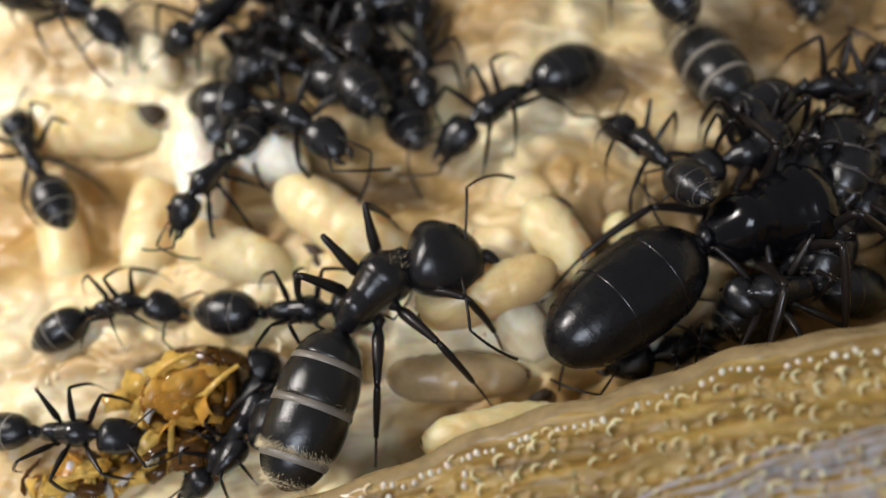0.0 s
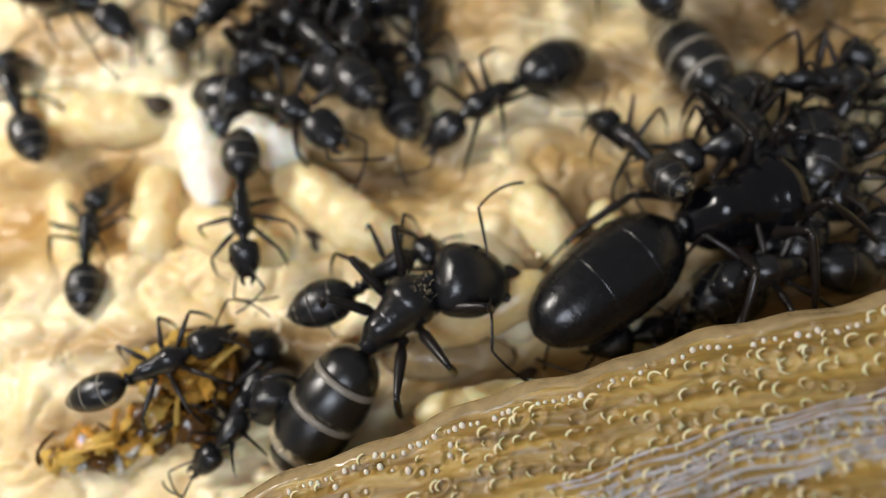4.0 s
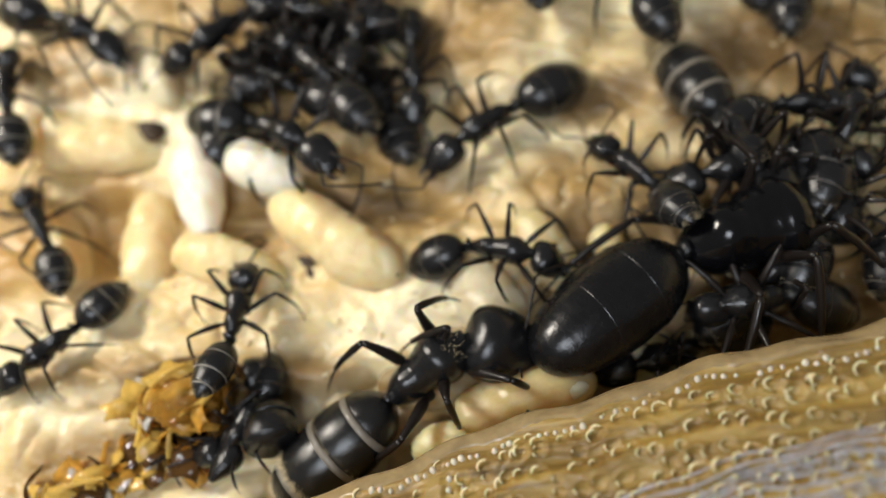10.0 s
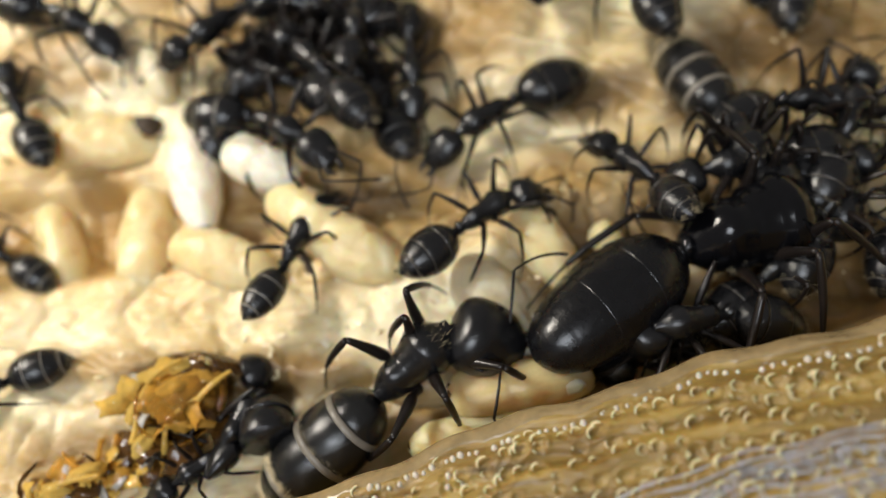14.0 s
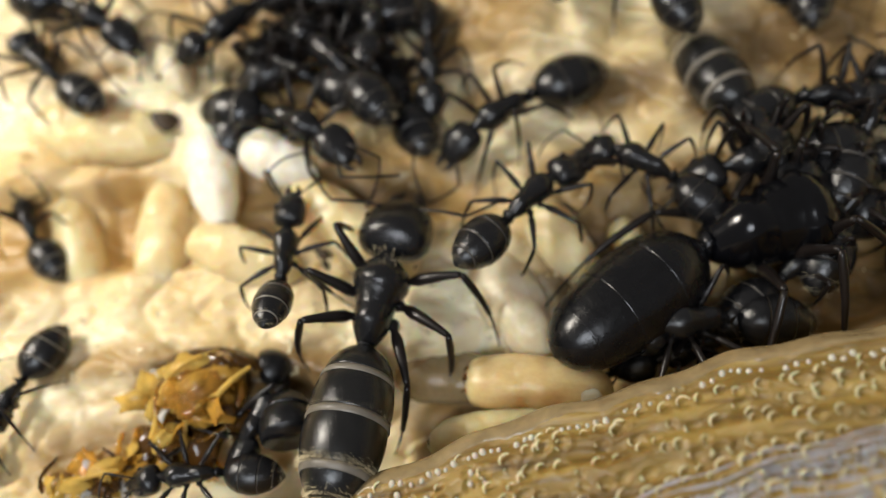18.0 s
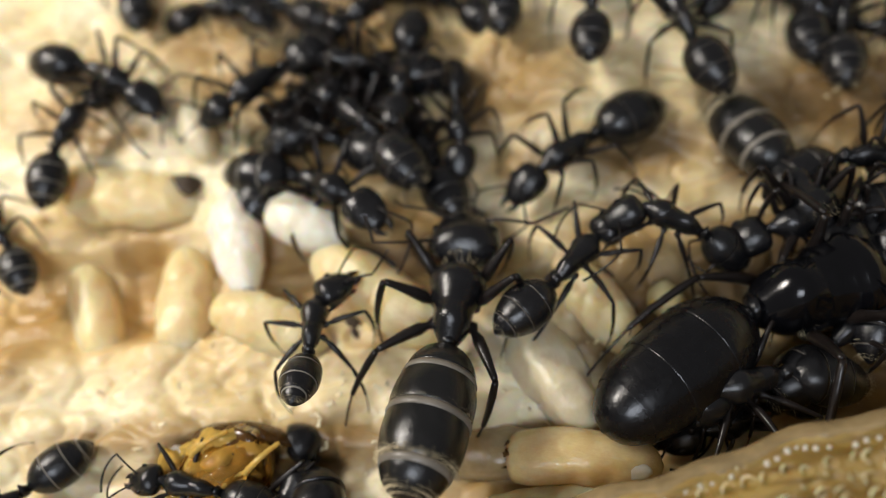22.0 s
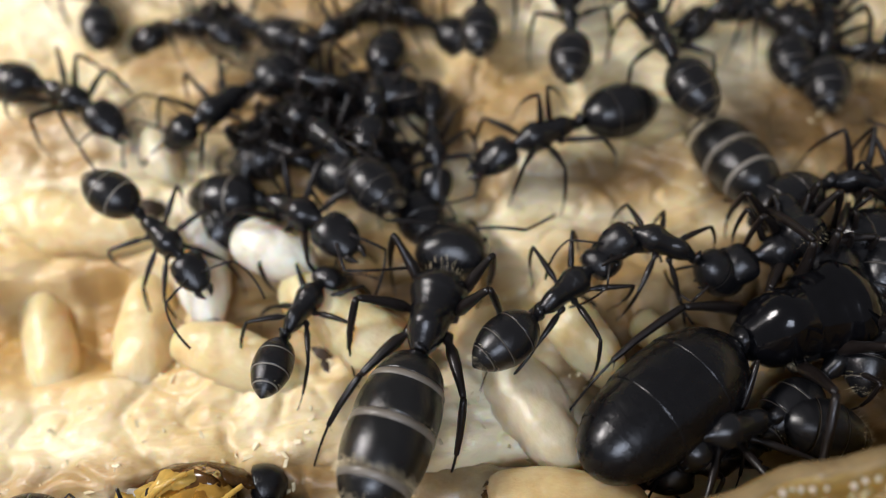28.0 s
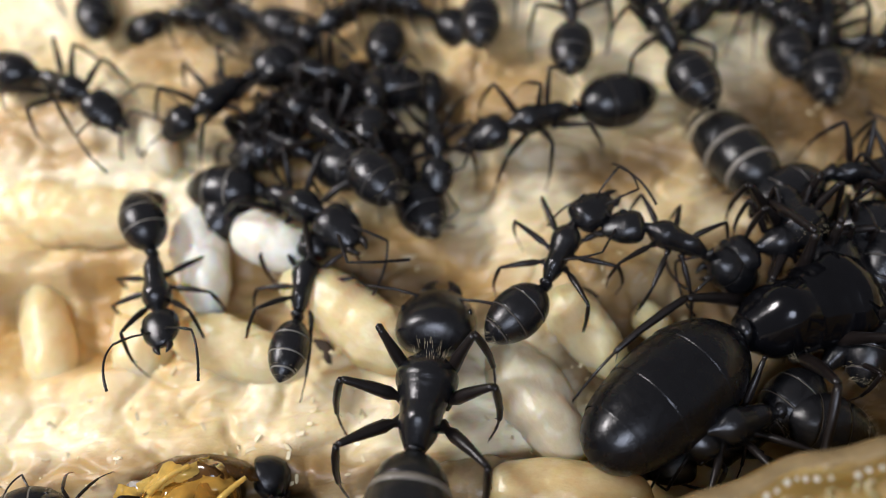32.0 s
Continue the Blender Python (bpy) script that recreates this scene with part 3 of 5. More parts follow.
def crawl(a, rows, seed=0, nod=-16, droop=-6, plant=()):
    """Key an ant that moves: rows of seconds, x, y (mm), heading, head bend, abdomen bend, lift and, where given, nod, droop and pitch.
    Feet stay planted until they lag, then step;
    plant holds a foot at a spot (leg, from, to, x, y)."""
    rnd = random.Random(seed)
    times = []
    for (t0, *_), (t1, *_) in zip(rows, rows[1:]):
        n = max(1, round((t1 - t0) / 0.34))
        times += [t0 + (t1 - t0) * k / n for k in range(n)]
    times.append(rows[-1][0])
    ts = [r[0] for r in rows]
    rows = [(*r, nod, droop, 0)[:10] if len(r) < 10 else r for r in rows]
    tracks = [np.array([r[k] for r in rows], float) for k in range(1, 10)]
    tracks[2] = np.degrees(np.unwrap(np.radians(tracks[2])))
    bodies, heads, tails, limbs, waves = [], [], [], [[] for _ in a.legs], [[], []]
    feet = None
    last = None
    for n, t in enumerate(times):
        x, y, turn, hb, tb, lift, dip, sag, tilt = (float(np.interp(t, ts, c)) for c in tracks)
        body, h, g = stance(a, x, y, turn, hb, tb, lift, dip, sag, tilt)
        here = Vector((x, y, 0))
        going = 0.0 if last is None else (here - last).dot(Vector((math.cos(radians(turn)), math.sin(radians(turn)), 0)))
        last = here
        if feet is None:
            feet = home_feet(a, body, rnd)
        else:
            homes = home_feet(a, body, rnd, max(-0.6, min(0.8, going)))
            for k, (f, w) in enumerate(zip(feet, homes)):
                lag = (f - w).length / a.size
                if lag > 1.5 or (lag > 0.75 and (k + k // 2 + n) % 2):
                    feet[k] = w
        for k, t0, t1, fx, fy in plant:
            if t0 <= t <= t1:
                feet[k] = Vector((fx, fy, ground(fx, fy) + 0.05))
        bodies.append((t, body)), heads.append((t, h)), tails.append((t, g))
        for k, pair in enumerate(feet_to(a, body, feet)):
            limbs[k].append((t, pair))
        for k in (0, 1):
            m = a.antennae[k].matrix_basis.translation
            waves[k].append((t, Matrix.Translation(m) @ pose(0, 0, 0, 0, 12 * math.sin(1.9 * t + 2 * k + seed), 16 * math.sin(1.3 * t + 1.4 * k + seed))))
    walk(a.base, bodies)
    walk(a.head, heads)
    walk(a.gaster, tails)
    for (_, _, thigh, shin), keys in zip(a.legs, limbs):
        walk(thigh, [(t, m) for t, (m, _) in keys])
        walk(shin, [(t, m) for t, (_, m) in keys])
    for f, keys in zip(a.antennae, waves):
        walk(f, keys)


# ---- the nest floor ----
def sheet(x0, x1, y0, y1, step, height, drop=None):
    nx, ny = round((x1 - x0) / step), round((y1 - y0) / step)
    verts = [((x0 + i * step) * MM, (y0 + j * step) * MM, height(x0 + i * step, y0 + j * step) * MM) for j in range(ny + 1) for i in range(nx + 1)]
    faces = [(j * (nx + 1) + i, j * (nx + 1) + i + 1, (j + 1) * (nx + 1) + i + 1, (j + 1) * (nx + 1) + i) for j in range(ny) for i in range(nx)]
    me = bpy.data.meshes.new("floor")
    me.from_pydata(verts, [], faces)
    for p in me.polygons:
        p.use_smooth = True
    return me


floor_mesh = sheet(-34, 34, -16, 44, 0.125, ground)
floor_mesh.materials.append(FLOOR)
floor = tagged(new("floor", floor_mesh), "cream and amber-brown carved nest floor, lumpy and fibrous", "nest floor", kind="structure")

# the block around the chamber closes the place
for name, (x0, x1, y0, y1, z0, z1) in {"wall_west": (-40, -34, -16, 44, -6, 12), "wall_east": (34, 40, -16, 44, -6, 12), "wall_north": (-40, 40, 44, 50, -6, 12)}.items():
    bm = bmesh.new()
    bmesh.ops.create_cube(bm, size=1)
    bmesh.ops.transform(bm, matrix=Matrix.LocRotScale(Vector((x0 + x1, y0 + y1, z0 + z1)) * MM / 2, None, Vector((x1 - x0, y1 - y0, z1 - z0)) * MM), verts=bm.verts)
    bmesh.ops.bevel(bm, geom=bm.edges, offset=1 * MM, segments=2, affect="EDGES")
    tagged(new(name, mesh_of(name, bm, FLOOR)), "plain side of the carved nest block", "wall", kind="structure")


# ---- the wet wood strip in front ----
def strip_z(x, d):
    """Height of the strip d millimetres in front of its far edge."""
    _, z = crest(x)
    lip = -0.35 * math.exp(-d / 0.35) + 0.10
    ridges = 0.10 * math.sin(d * 6.2 + 1.2 * noise.noise((x * 0.25, d * 0.5, 3.3))) + 0.16 * noise.noise((x * 0.30, d * 2.2, 9.1)) + 0.05 * noise.noise((x * 1.5, d * 6, 5.5))
    return z + lip + 0.22 * d - 0.012 * d * d + ridges * min(1, d / 0.5)


def pore_places():
    """Where pores open along the strip: x, distance from the far edge, row, radius."""
    rnd = random.Random(8)
    out = []
    for k in range(12):
        x = -5.0 + rnd.uniform(0, 0.5)
        while x < 15.5:
            d = 0.72 + 0.44 * k + rnd.gauss(0, 0.05 if k < 1 else 0.13) + 0.12 * math.sin(0.7 * x + k)
            if rnd.random() < (0.95 if k < 2 else 0.85):
                out.append((x, max(0.2, d), k, rnd.uniform(0.10, 0.14) if k < 1 else rnd.uniform(0.14, 0.26)))
            x += rnd.uniform(0.20, 0.36) if k < 1 else rnd.uniform(0.36, 0.74)
    return out


PORES = pore_places()


def strip_mesh():
    cells = {}
    for x, d, k, r in PORES:
        for i in range(math.floor((x - 0.4) * 2), math.floor((x + 0.4) * 2) + 1):
            for j in range(math.floor((d - 0.4) * 2), math.floor((d + 0.4) * 2) + 1):
                cells.setdefault((i, j), []).append((x, d, k, r))

    def dent(x, d):
        h = 0.0
        for px, pd, k, r in cells.get((math.floor(x * 2), math.floor(d * 2)), ()):
            q = math.hypot((x - px) / 1.25, d - pd) / r
            if q < 1.7:
                h += 0.035 * math.exp(-((q - 1.05) / 0.3) ** 2) - (0.0 if k < 1 else 0.065) * max(0, 1 - q * q)
        return h
    verts, faces = [], []
    xs = [-9 + 0.065 * i for i in range(510)]
    ds = [-1.2, -0.9, -0.6, -0.35, -0.18, -0.06] + [0.05 * k for k in range(135)]
    for x in xs:
        y, z = crest(x)
        for d in ds:
            if d < 0:
                u = -d / 1.2
                h = strip_z(x, 0) - (6.8 + 0.12 * x) * u ** 0.8 + 0.25 * noise.noise((x * 0.5, d * 2, 1))
                verts.append((x * MM, (y + 0.75 * u ** 0.5) * MM, h * MM))
            else:
                verts.append((x * MM, (y - d) * MM, (strip_z(x, d) + dent(x, d)) * MM))
    n = len(ds)
    for i in range(len(xs) - 1):
        for j in range(n - 1):
            faces.append(((i + 1) * n + j, (i + 1) * n + j + 1, i * n + j + 1, i * n + j))
    me = bpy.data.meshes.new("wood_strip")
    me.from_pydata(verts, [], faces)
    for p in me.polygons:
        p.use_smooth = True
    me.materials.append(WOOD)
    return me


strip = tagged(new("wood_strip", strip_mesh()), "wet golden-brown wood strip with rows of open pores along its grain", "wood strip", kind="structure")


# ---- brood ----
def cocoon_mesh(length, wide, mat, seed, lean, crush=1.0, blunt=False):
    prof = loft([(0, 0.05), (0.02, 0.36), (0.08, 0.66), (0.20, 0.90), (0.40, 1.0), (0.66, 0.96), (0.85, 0.74), (0.95, 0.46), (0.985, 0.26), (1, 0.05)], 44)
    if blunt:
        prof = loft([(0, 0.05), (0.015, 0.32), (0.06, 0.60), (0.15, 0.83), (0.32, 0.97), (0.55, 1.0), (0.80, 0.98), (0.93, 0.88), (0.98, 0.68), (1, 0.40)], 44)
    prof = [(u, w * (1 + lean * (0.5 - u) * 2)) for u, w in prof]
    bm = bmesh.new()
    body_into(bm, [((u - 0.5) * length, 0.06 * length * math.sin(u * 3.14) * 0.5, wide / 2 * w, wide / 2 * w) for u, w in prof], 32)
    for v in bm.verts:
        p = v.co / MM
        k = 1 + crush * 0.20 * noise.noise((p.x * 0.55 + seed, p.y * 0.7, p.z * 0.7)) + 0.05 * noise.noise((p.x * 1.7, p.y * 1.7 + seed, p.z * 1.7))
        k -= crush * 0.17 * max(0, 0.25 - abs(noise.noise((p.x * 0.9, p.y * 1.2 + seed, p.z * 1.2 + 3)))) * 4 * 0.5
        v.co = Vector((v.co.x, v.co.y * k, v.co.z * k))
    return mesh_of("silk_shell", bm, mat)


def cocoon(x, y, z, length, wide, turn, pitch, mat, label, seed, spot=0, lean=0.1, whorl=False, name="cocoon", crush=1.0, blunt=False):
    base = tagged(new(name), label, "ant cocoon", "brood of the nest")
    base.matrix_basis = pose(x * MM, y * MM, z * MM, 0, -pitch, turn)
    part("silk_shell", cocoon_mesh(length, wide, mat, seed, lean, crush, blunt), None, base)
    if whorl:
        for k, (r, up) in enumerate(((0.42, 0.41), (0.22, 0.43))):
            bm = bmesh.new()
            tube_into(bm, [Vector((0.10 * length + r * math.cos(a), 0.06 * wide + 0.8 * r * math.sin(a), wide * (up - 0.03 * math.cos(a)))) * MM for a in (0.3 * i for i in range(20 - 2 * k))], [0.035 * MM] * (20 - 2 * k), 6)
            part("silk_whorl", bm, GREYSILK, base, "whorl of wound silk")
    if spot:
        bm = bmesh.new()
        bmesh.ops.create_uvsphere(bm, u_segments=12, v_segments=8, radius=(0.28 if mat is WHITE else 0.17) * MM)
        bmesh.ops.transform(bm, matrix=Matrix.Translation(Vector((spot * length * 0.475, 0.05, 0.09 * wide)) * MM) @ Matrix.Diagonal((0.5, 1.2, 1, 1)), verts=bm.verts)
        part("end_spot", bm, ASH if mat is WHITE else SPECK, base, "dark spot at the tip")
    return base


# ---- amber husk pile ----
def shard_mesh(rnd, a, b, mat, curl=1.0):
    """A curved scrap of shell with torn edges and thickness."""
    bm = bmesh.new()
    n = 7
    edge = [1 + 0.13 * rnd.uniform(-1, 1) for _ in range(4 * n)]
    grid = {}
    for side, off in ((0, 0.0), (1, -0.03)):
        for i in range(n):
            for j in range(n):
                u, v = i / (n - 1) * 2 - 1, j / (n - 1) * 2 - 1
                k = edge[(i * 3 + j) % len(edge)] if max(abs(u), abs(v)) > 0.99 else 1
                z = -curl * 0.35 * (a * u * u + b * v * v * 0.6) + off + 0.14 * math.sin(4 * u + 3 * v) * a + 0.25 * u * v * b
                grid[side, i, j] = bm.verts.new(Vector((a * u * k, b * v * k, z)) * MM)
    for i in range(n - 1):
        for j in range(n - 1):
            bm.faces.new([grid[0, i, j], grid[0, i + 1, j], grid[0, i + 1, j + 1], grid[0, i, j + 1]])
            bm.faces.new([grid[1, i, j], grid[1, i, j + 1], grid[1, i + 1, j + 1], grid[1, i + 1, j]])
    rim = [(i, 0) for i in range(n - 1)] + [(n - 1, j) for j in range(n - 1)] + [(i, n - 1) for i in range(n - 1, 0, -1)] + [(0, j) for j in range(n - 1, 0, -1)]
    for p, q in zip(rim, rim[1:] + rim[:1]):
        bm.faces.new([grid[0, *q], grid[0, *p], grid[1, *p], grid[1, *q]])
    return mesh_of("shell_shard", bm, mat)


def spindle_mesh(rnd, length, thick, mat):
    bm = bmesh.new()
    pts = [Vector((length * (u - 0.5), 0.18 * length * math.sin(u * 3), 0.12 * length * math.sin(u * 5))) * MM for u in (0, 0.2, 0.4, 0.6, 0.8, 1)]
    tube_into(bm, pts, [thick * k * MM for k in (0.6, 1, 0.7, 1.05, 0.8, 0.3)], 7)
    return mesh_of("shell_limb", bm, mat)


# ---- brood and ants in their places ----
guard = make_ant("major", 9.1, "large glossy black major ant with grey-banded hairy abdomen", feelers=3)
nurse = make_ant("worker", 6.6, "small glossy black worker ant walking over the brood", feelers=2, ringed=True)
walker = make_ant("worker", 6.4, "glossy black worker ant crossing the pale floor", feelers=1, ringed=True)
feeder = make_ant("worker", 7.3, "glossy black worker ant that feeds a nestmate beside the queen", feelers=2)
climber = make_ant("worker", 6.8, "glossy black worker ant with faintly banded abdomen", feelers=0, plump=(0.96, 0.83, 0.83), ringed=True)
rover = make_ant("worker", 7.1, "glossy black worker ant with two pale rings on its abdomen", feelers=1, ringed=True)
digger = make_ant("worker", 5.9, "dark worker ant with bristly abdomen busy at the husk pile", feelers=2)
trader = make_ant("worker", 8.1, "glossy black worker ant with round abdomen on the pale floor", feelers=0, plump=1.18)
beggar = make_ant("worker", 6.8, "black worker ant reaching out beside the queen", feelers=1)
cleaner = make_ant("worker", 8.4, "dark worker ant half hidden under the queen", feelers=2)
stand(make_ant("worker", 8.0, "black worker ant pressed against the queen", feelers=2), 13.99, 0.74, 45.0, 3.8, -2.8, seed=41, lift=0.8, tuck=0.6)
stand(make_ant("worker", 8.0, "black worker ant in the crowd beyond the queen", feelers=0), 15.36, 0.02, 48.4, -17.1, 12.7, seed=42, lift=0.5, tuck=0.6)
stand(make_ant("worker", 7.8, "dark worker ant half hidden beneath the queen", feelers=0), 8.4, -4.9, 192, -13, 10, seed=60, lift=-0.1, tuck=0.5)
stand(make_ant("worker", 7.8, "dark worker ant pressed under the queen", feelers=2), 13.0, -2.2, 35, 2, -1.5, seed=50, lift=0.2, tuck=0.55)
stand(make_ant("queen", 13.8, "huge glossy black queen ant with a smooth swollen abdomen", feelers=0), 11.8, -1.0, 14.5, -8, 18, seed=21, lift=0.1, pitch=-7, droop=-2, plant=((5, 3.43, -2.95),))
stand(make_ant("worker", 8.8, "black worker ant with faint pale bands crouched beside white cocoons", feelers=0, ringed=True), -5.39, 5.55, -36, -17.7, 19.4, seed=24, lift=0.9, pitch=8, nod=-2, droop=0)
stand(make_ant("worker", 8.2, "black worker ant resting with its head over a white cocoon", feelers=2), -8.49, 11.09, -139.2, -28.7, -3.6, seed=23, lift=0.8, pitch=4, nod=-28, droop=-2)
stand(make_ant("worker", 7.4, "black worker ant in the crowded cluster", feelers=0), -2.04, 10.42, -100.4, -1.4, -2.4, seed=27, lift=0.4, pitch=1, nod=12, droop=-1)
stand(make_ant("worker", 7.2, "slim black worker ant facing the cocoons in the crowded cluster", feelers=2), 0.11, 8.45, -90.7, -10.8, 3.1, seed=26, lift=0.4, pitch=-3, nod=-9, droop=-15)
stand(make_ant("worker", 8.2, "greyish black worker ant lying across the crowded cluster", feelers=1), -3.99, 8.54, 124.1, 0.4, -2.7, seed=25, lift=0.9, pitch=-9, nod=8, droop=-8, tuck=0.7)
stand(make_ant("worker", 8.2, "black worker ant deep in the crowded cluster", feelers=1), -5.95, 8.92, 138.4, 1.9, 7.6, seed=43, lift=-0.1, pitch=-8, nod=-3, droop=5, tuck=0.6)
stand(make_ant("worker", 8.2, "black worker ant deep in the crowded cluster", feelers=2), -5.38, 10.31, -140.5, -40, 2.5, seed=38, lift=-0.2, pitch=4, nod=-30, droop=-7, tuck=0.6)
stand(make_ant("worker", 8.2, "black worker ant deep in the crowded cluster", feelers=1), -1.6, 8.3, 103.7, -2.7, 3.4, seed=55, lift=-0.4, pitch=-6, nod=-5, droop=4, tuck=0.6)
stand(make_ant("worker", 8.4, "black worker ant deep in the crowded cluster", feelers=2), -4.4, 11.9, 160, 5, 10, seed=56, lift=-0.2, tuck=0.6)
for x, y, turn, seed in ((-2.7, 9.2, -60, 58), (-7.3, 9.3, 70, 59), (-4.0, 10.4, 25, 61)):
    stand(make_ant("worker", 8.4, "black worker ant at the bottom of the crowded cluster", feelers=2), x, y, turn, 4, -6, seed=seed, lift=-0.5, tuck=0.5)
stand(make_ant("worker", 8.2, "black worker ant at rest on the bright floor", feelers=1), -14.88, 12.36, -33.2, -14.9, 10.9, seed=28, pitch=-4, nod=-7, droop=-12)
stand(make_ant("worker", 7.3, "blurred dark worker ant in the far crowd", feelers=2), -10.03, 16.38, -20.3, -14.6, 22.3, seed=29, pitch=9, nod=-20, droop=-25)
stand(make_ant("worker", 7.3, "blurred dark worker ant in the far crowd", feelers=0), -8.12, 16.86, 142.9, 23.8, -3.3, seed=30, pitch=-9, nod=-3, droop=2)
stand(make_ant("worker", 7.6, "blurred dark worker ant in the far crowd", feelers=1), -3.51, 14.94, -139.7, -40, -17.6, seed=62, pitch=8, nod=-31, droop=2)
stand(make_ant("worker", 7.3, "blurred dark worker ant in the far crowd", feelers=0), -15.09, 19.4, 120.9, -3.5, -27.6, seed=63)
stand(make_ant("worker", 7.6, "blurred dark worker ant in the far crowd", feelers=2), -0.6, 15.6, 150, 10, -10, seed=64)
stand(make_ant("worker", 7.6, "blurred dark worker ant in the far crowd", feelers=0), 14.9, 13.4, 105, 9, -18, seed=65)
stand(make_ant("worker", 7.3, "blurred dark worker ant in the far crowd", feelers=1), 2.94, 15.58, 82.1, 0, -1, seed=31, nod=1, droop=-5)
stand(make_ant("worker", 7.3, "blurred dark worker ant in the far crowd", feelers=2), 6.34, 13.39, 84.7, -2.3, -7.8, seed=32, pitch=-4, nod=5, droop=-5)
stand(make_ant("worker", 7.8, "blurred dark worker ant in the far crowd", feelers=0), 9.61, 11.27, 97.7, -6.7, 12.0, seed=33, pitch=-3, nod=0, droop=-11)
stand(make_ant("worker", 7.8, "blurred dark worker ant in the far crowd", feelers=1), 17.08, 11.81, 68, 1.9, 9.4, seed=34, pitch=-1, nod=5, droop=-4)
stand(make_ant("major", 7.8, "dark major ant with grey bands on its abdomen", feelers=1), 12.31, 2.13, -79.8, 32, 3.8, seed=22, lift=0.3, pitch=6, nod=-30, droop=-4, tuck=0.8)
stand(make_ant("worker", 8.6, "black worker ant pressed against a banded one beyond the queen", feelers=0), 15.6, 3.9, -4, 10.5, 26, seed=47, lift=0.6, pitch=-10, droop=-16, tuck=0.7)
stand(make_ant("worker", 8.2, "black worker ant climbing about the queen", feelers=2), 11.98, 1.44, -172.5, 4.9, -3.7, seed=35, lift=0.8, tuck=0.6)
stand(make_ant("worker", 8.2, "black worker ant behind the queen", feelers=0), 16.69, 3.14, 59.4, 3.1, -2.3, seed=36, lift=0.5, tuck=0.6)
stand(make_ant("worker", 8.2, "black worker ant at the edge of the chamber", feelers=0), 18.12, 0.07, 66.9, 11.7, -8.7, seed=39, lift=0.3, tuck=0.6)
stand(make_ant("worker", 7.3, "blurred dark worker ant in the far crowd", feelers=1), 18.84, 10.25, -20.1, 48.6, -44.4, seed=40, lift=0)
stand(make_ant("worker", 7.6, "blurred dark worker ant in the far crowd", feelers=2), 13.71, 13.37, 171.1, 48.6, -41.2, seed=53, lift=0.2)
cocoon(-9.35, 4.4, 0.12, 5.1, 2.15, -79.5, 0, WHITE, "white spindle-shaped cocoon among pale ones", 3, 1, 0.16)
cocoon(-6.42, 4.50, 0.75, 3.75, 2.0, -36, 0, WHITE, "small white cocoon with a whorled end", 10, -1, 0.05, whorl=True)
cocoon(-3.69, 1.19, 0.29, 6.77, 2.55, -41.0, 0, PALE, "large pale straw-coloured cocoon with a dark tip", 17, 1, -0.12)
cocoon(-8.1, 0.75, -0.2, 5.14, 2.2, -24.6, 0, PALE, "pale straw-coloured cocoon half sunk in the floor", 24, -1, 0.06)
cocoon(-11.8, 2.4, -1.1, 5.9, 2.3, -86, 0, PALE, "crumpled pale straw-coloured cocoon sunk in the hollow", 31, -1, -0.22, crush=0.9)
cocoon(-16.1, 3.2, -1.75, 6.4, 2.0, -72, 0, PALE, "crumpled pale straw-coloured cocoon sunk in the hollow", 38, -1, -0.15, crush=0.6)
cocoon(4.60, -0.34, -0.13, 4.15, 1.95, -65.1, 0, PALE, "pale straw-coloured cocoon beside the queen", 45, -1, 0.1)
cocoon(2.35, -2.55, -0.30, 5.0, 2.5, -67.1, 0, GREYSILK, "greyish white cocoon half sunk beside the queen", 52, -1, -0.1)
cocoon(1.25, -7.14, -0.30, 5.09, 1.6, 7.0, 0, PALE, "pale cocoon lying at the foot of the wood strip", 59, -1, 0.05)
cocoon(7.09, -0.13, -0.44, 1.66, 1.3, -61.0, 0, PALE, "small pale cocoon by the queen", 66, -1, 0.1)
cocoon(-14.80, 7.7, -0.45, 7.6, 2.9, -14.5, 0, PALE, "large bright straw-coloured cocoon half sunk in the floor", 73, -1, 0.04, crush=1.6)
cocoon(-11.19, 9.89, 0.9, 3.34, 1.7, -72.6, 0, GREYSILK, "cream cocoon under an ant", 80, -1, 0.05)


cocoon(0.2, -4.95, -1.0, 5.3, 1.9, -6, 0, HOLLOW, "empty brownish translucent cocoon sunk in the trench", 101, 1)

carried_cocoon = cocoon(0, 0, 2, 5.2, 1.95, 0, 0, AMBER, "amber translucent cocoon carried by the large ant", 91, 0, 0.0, crush=0.7, blunt=True)

bm = bmesh.new()
rnd = random.Random(31)
for k in range(16):
    a, r = rnd.uniform(0, 6.28), rnd.uniform(0.12, 0.42)
    root = Vector((2.45, r * math.cos(a), 0.18 + r * math.sin(a))) * MM
    tube_into(bm, [root, root + Vector((0.12, 0.05 * math.cos(3 * a), 0.05)) * MM, root + Vector((rnd.uniform(0.15, 0.30), rnd.uniform(-0.12, 0.12), rnd.uniform(-0.10, 0.12))) * MM], [0.09 * MM, 0.06 * MM, 0.012 * MM], 5)
part("frayed_tip", bm, UMBER, carried_cocoon, "dark frayed end of torn silk")
bm = bmesh.new()
bmesh.ops.create_icosphere(bm, subdivisions=3, radius=1.0)
for v in bm.verts:
    v.co = Vector((v.co.x * 0.58, v.co.y * 0.27, v.co.z * 0.16)) * (1 + 0.15 * noise.noise(v.co * 1.6)) * MM
part("wet_scrap", bm, GREYSILK, carried_cocoon, "whitish wet scrap of torn silk", at=pose(-1.55 * MM, 0.42 * MM, 0.74 * MM, -25, 0, 4))


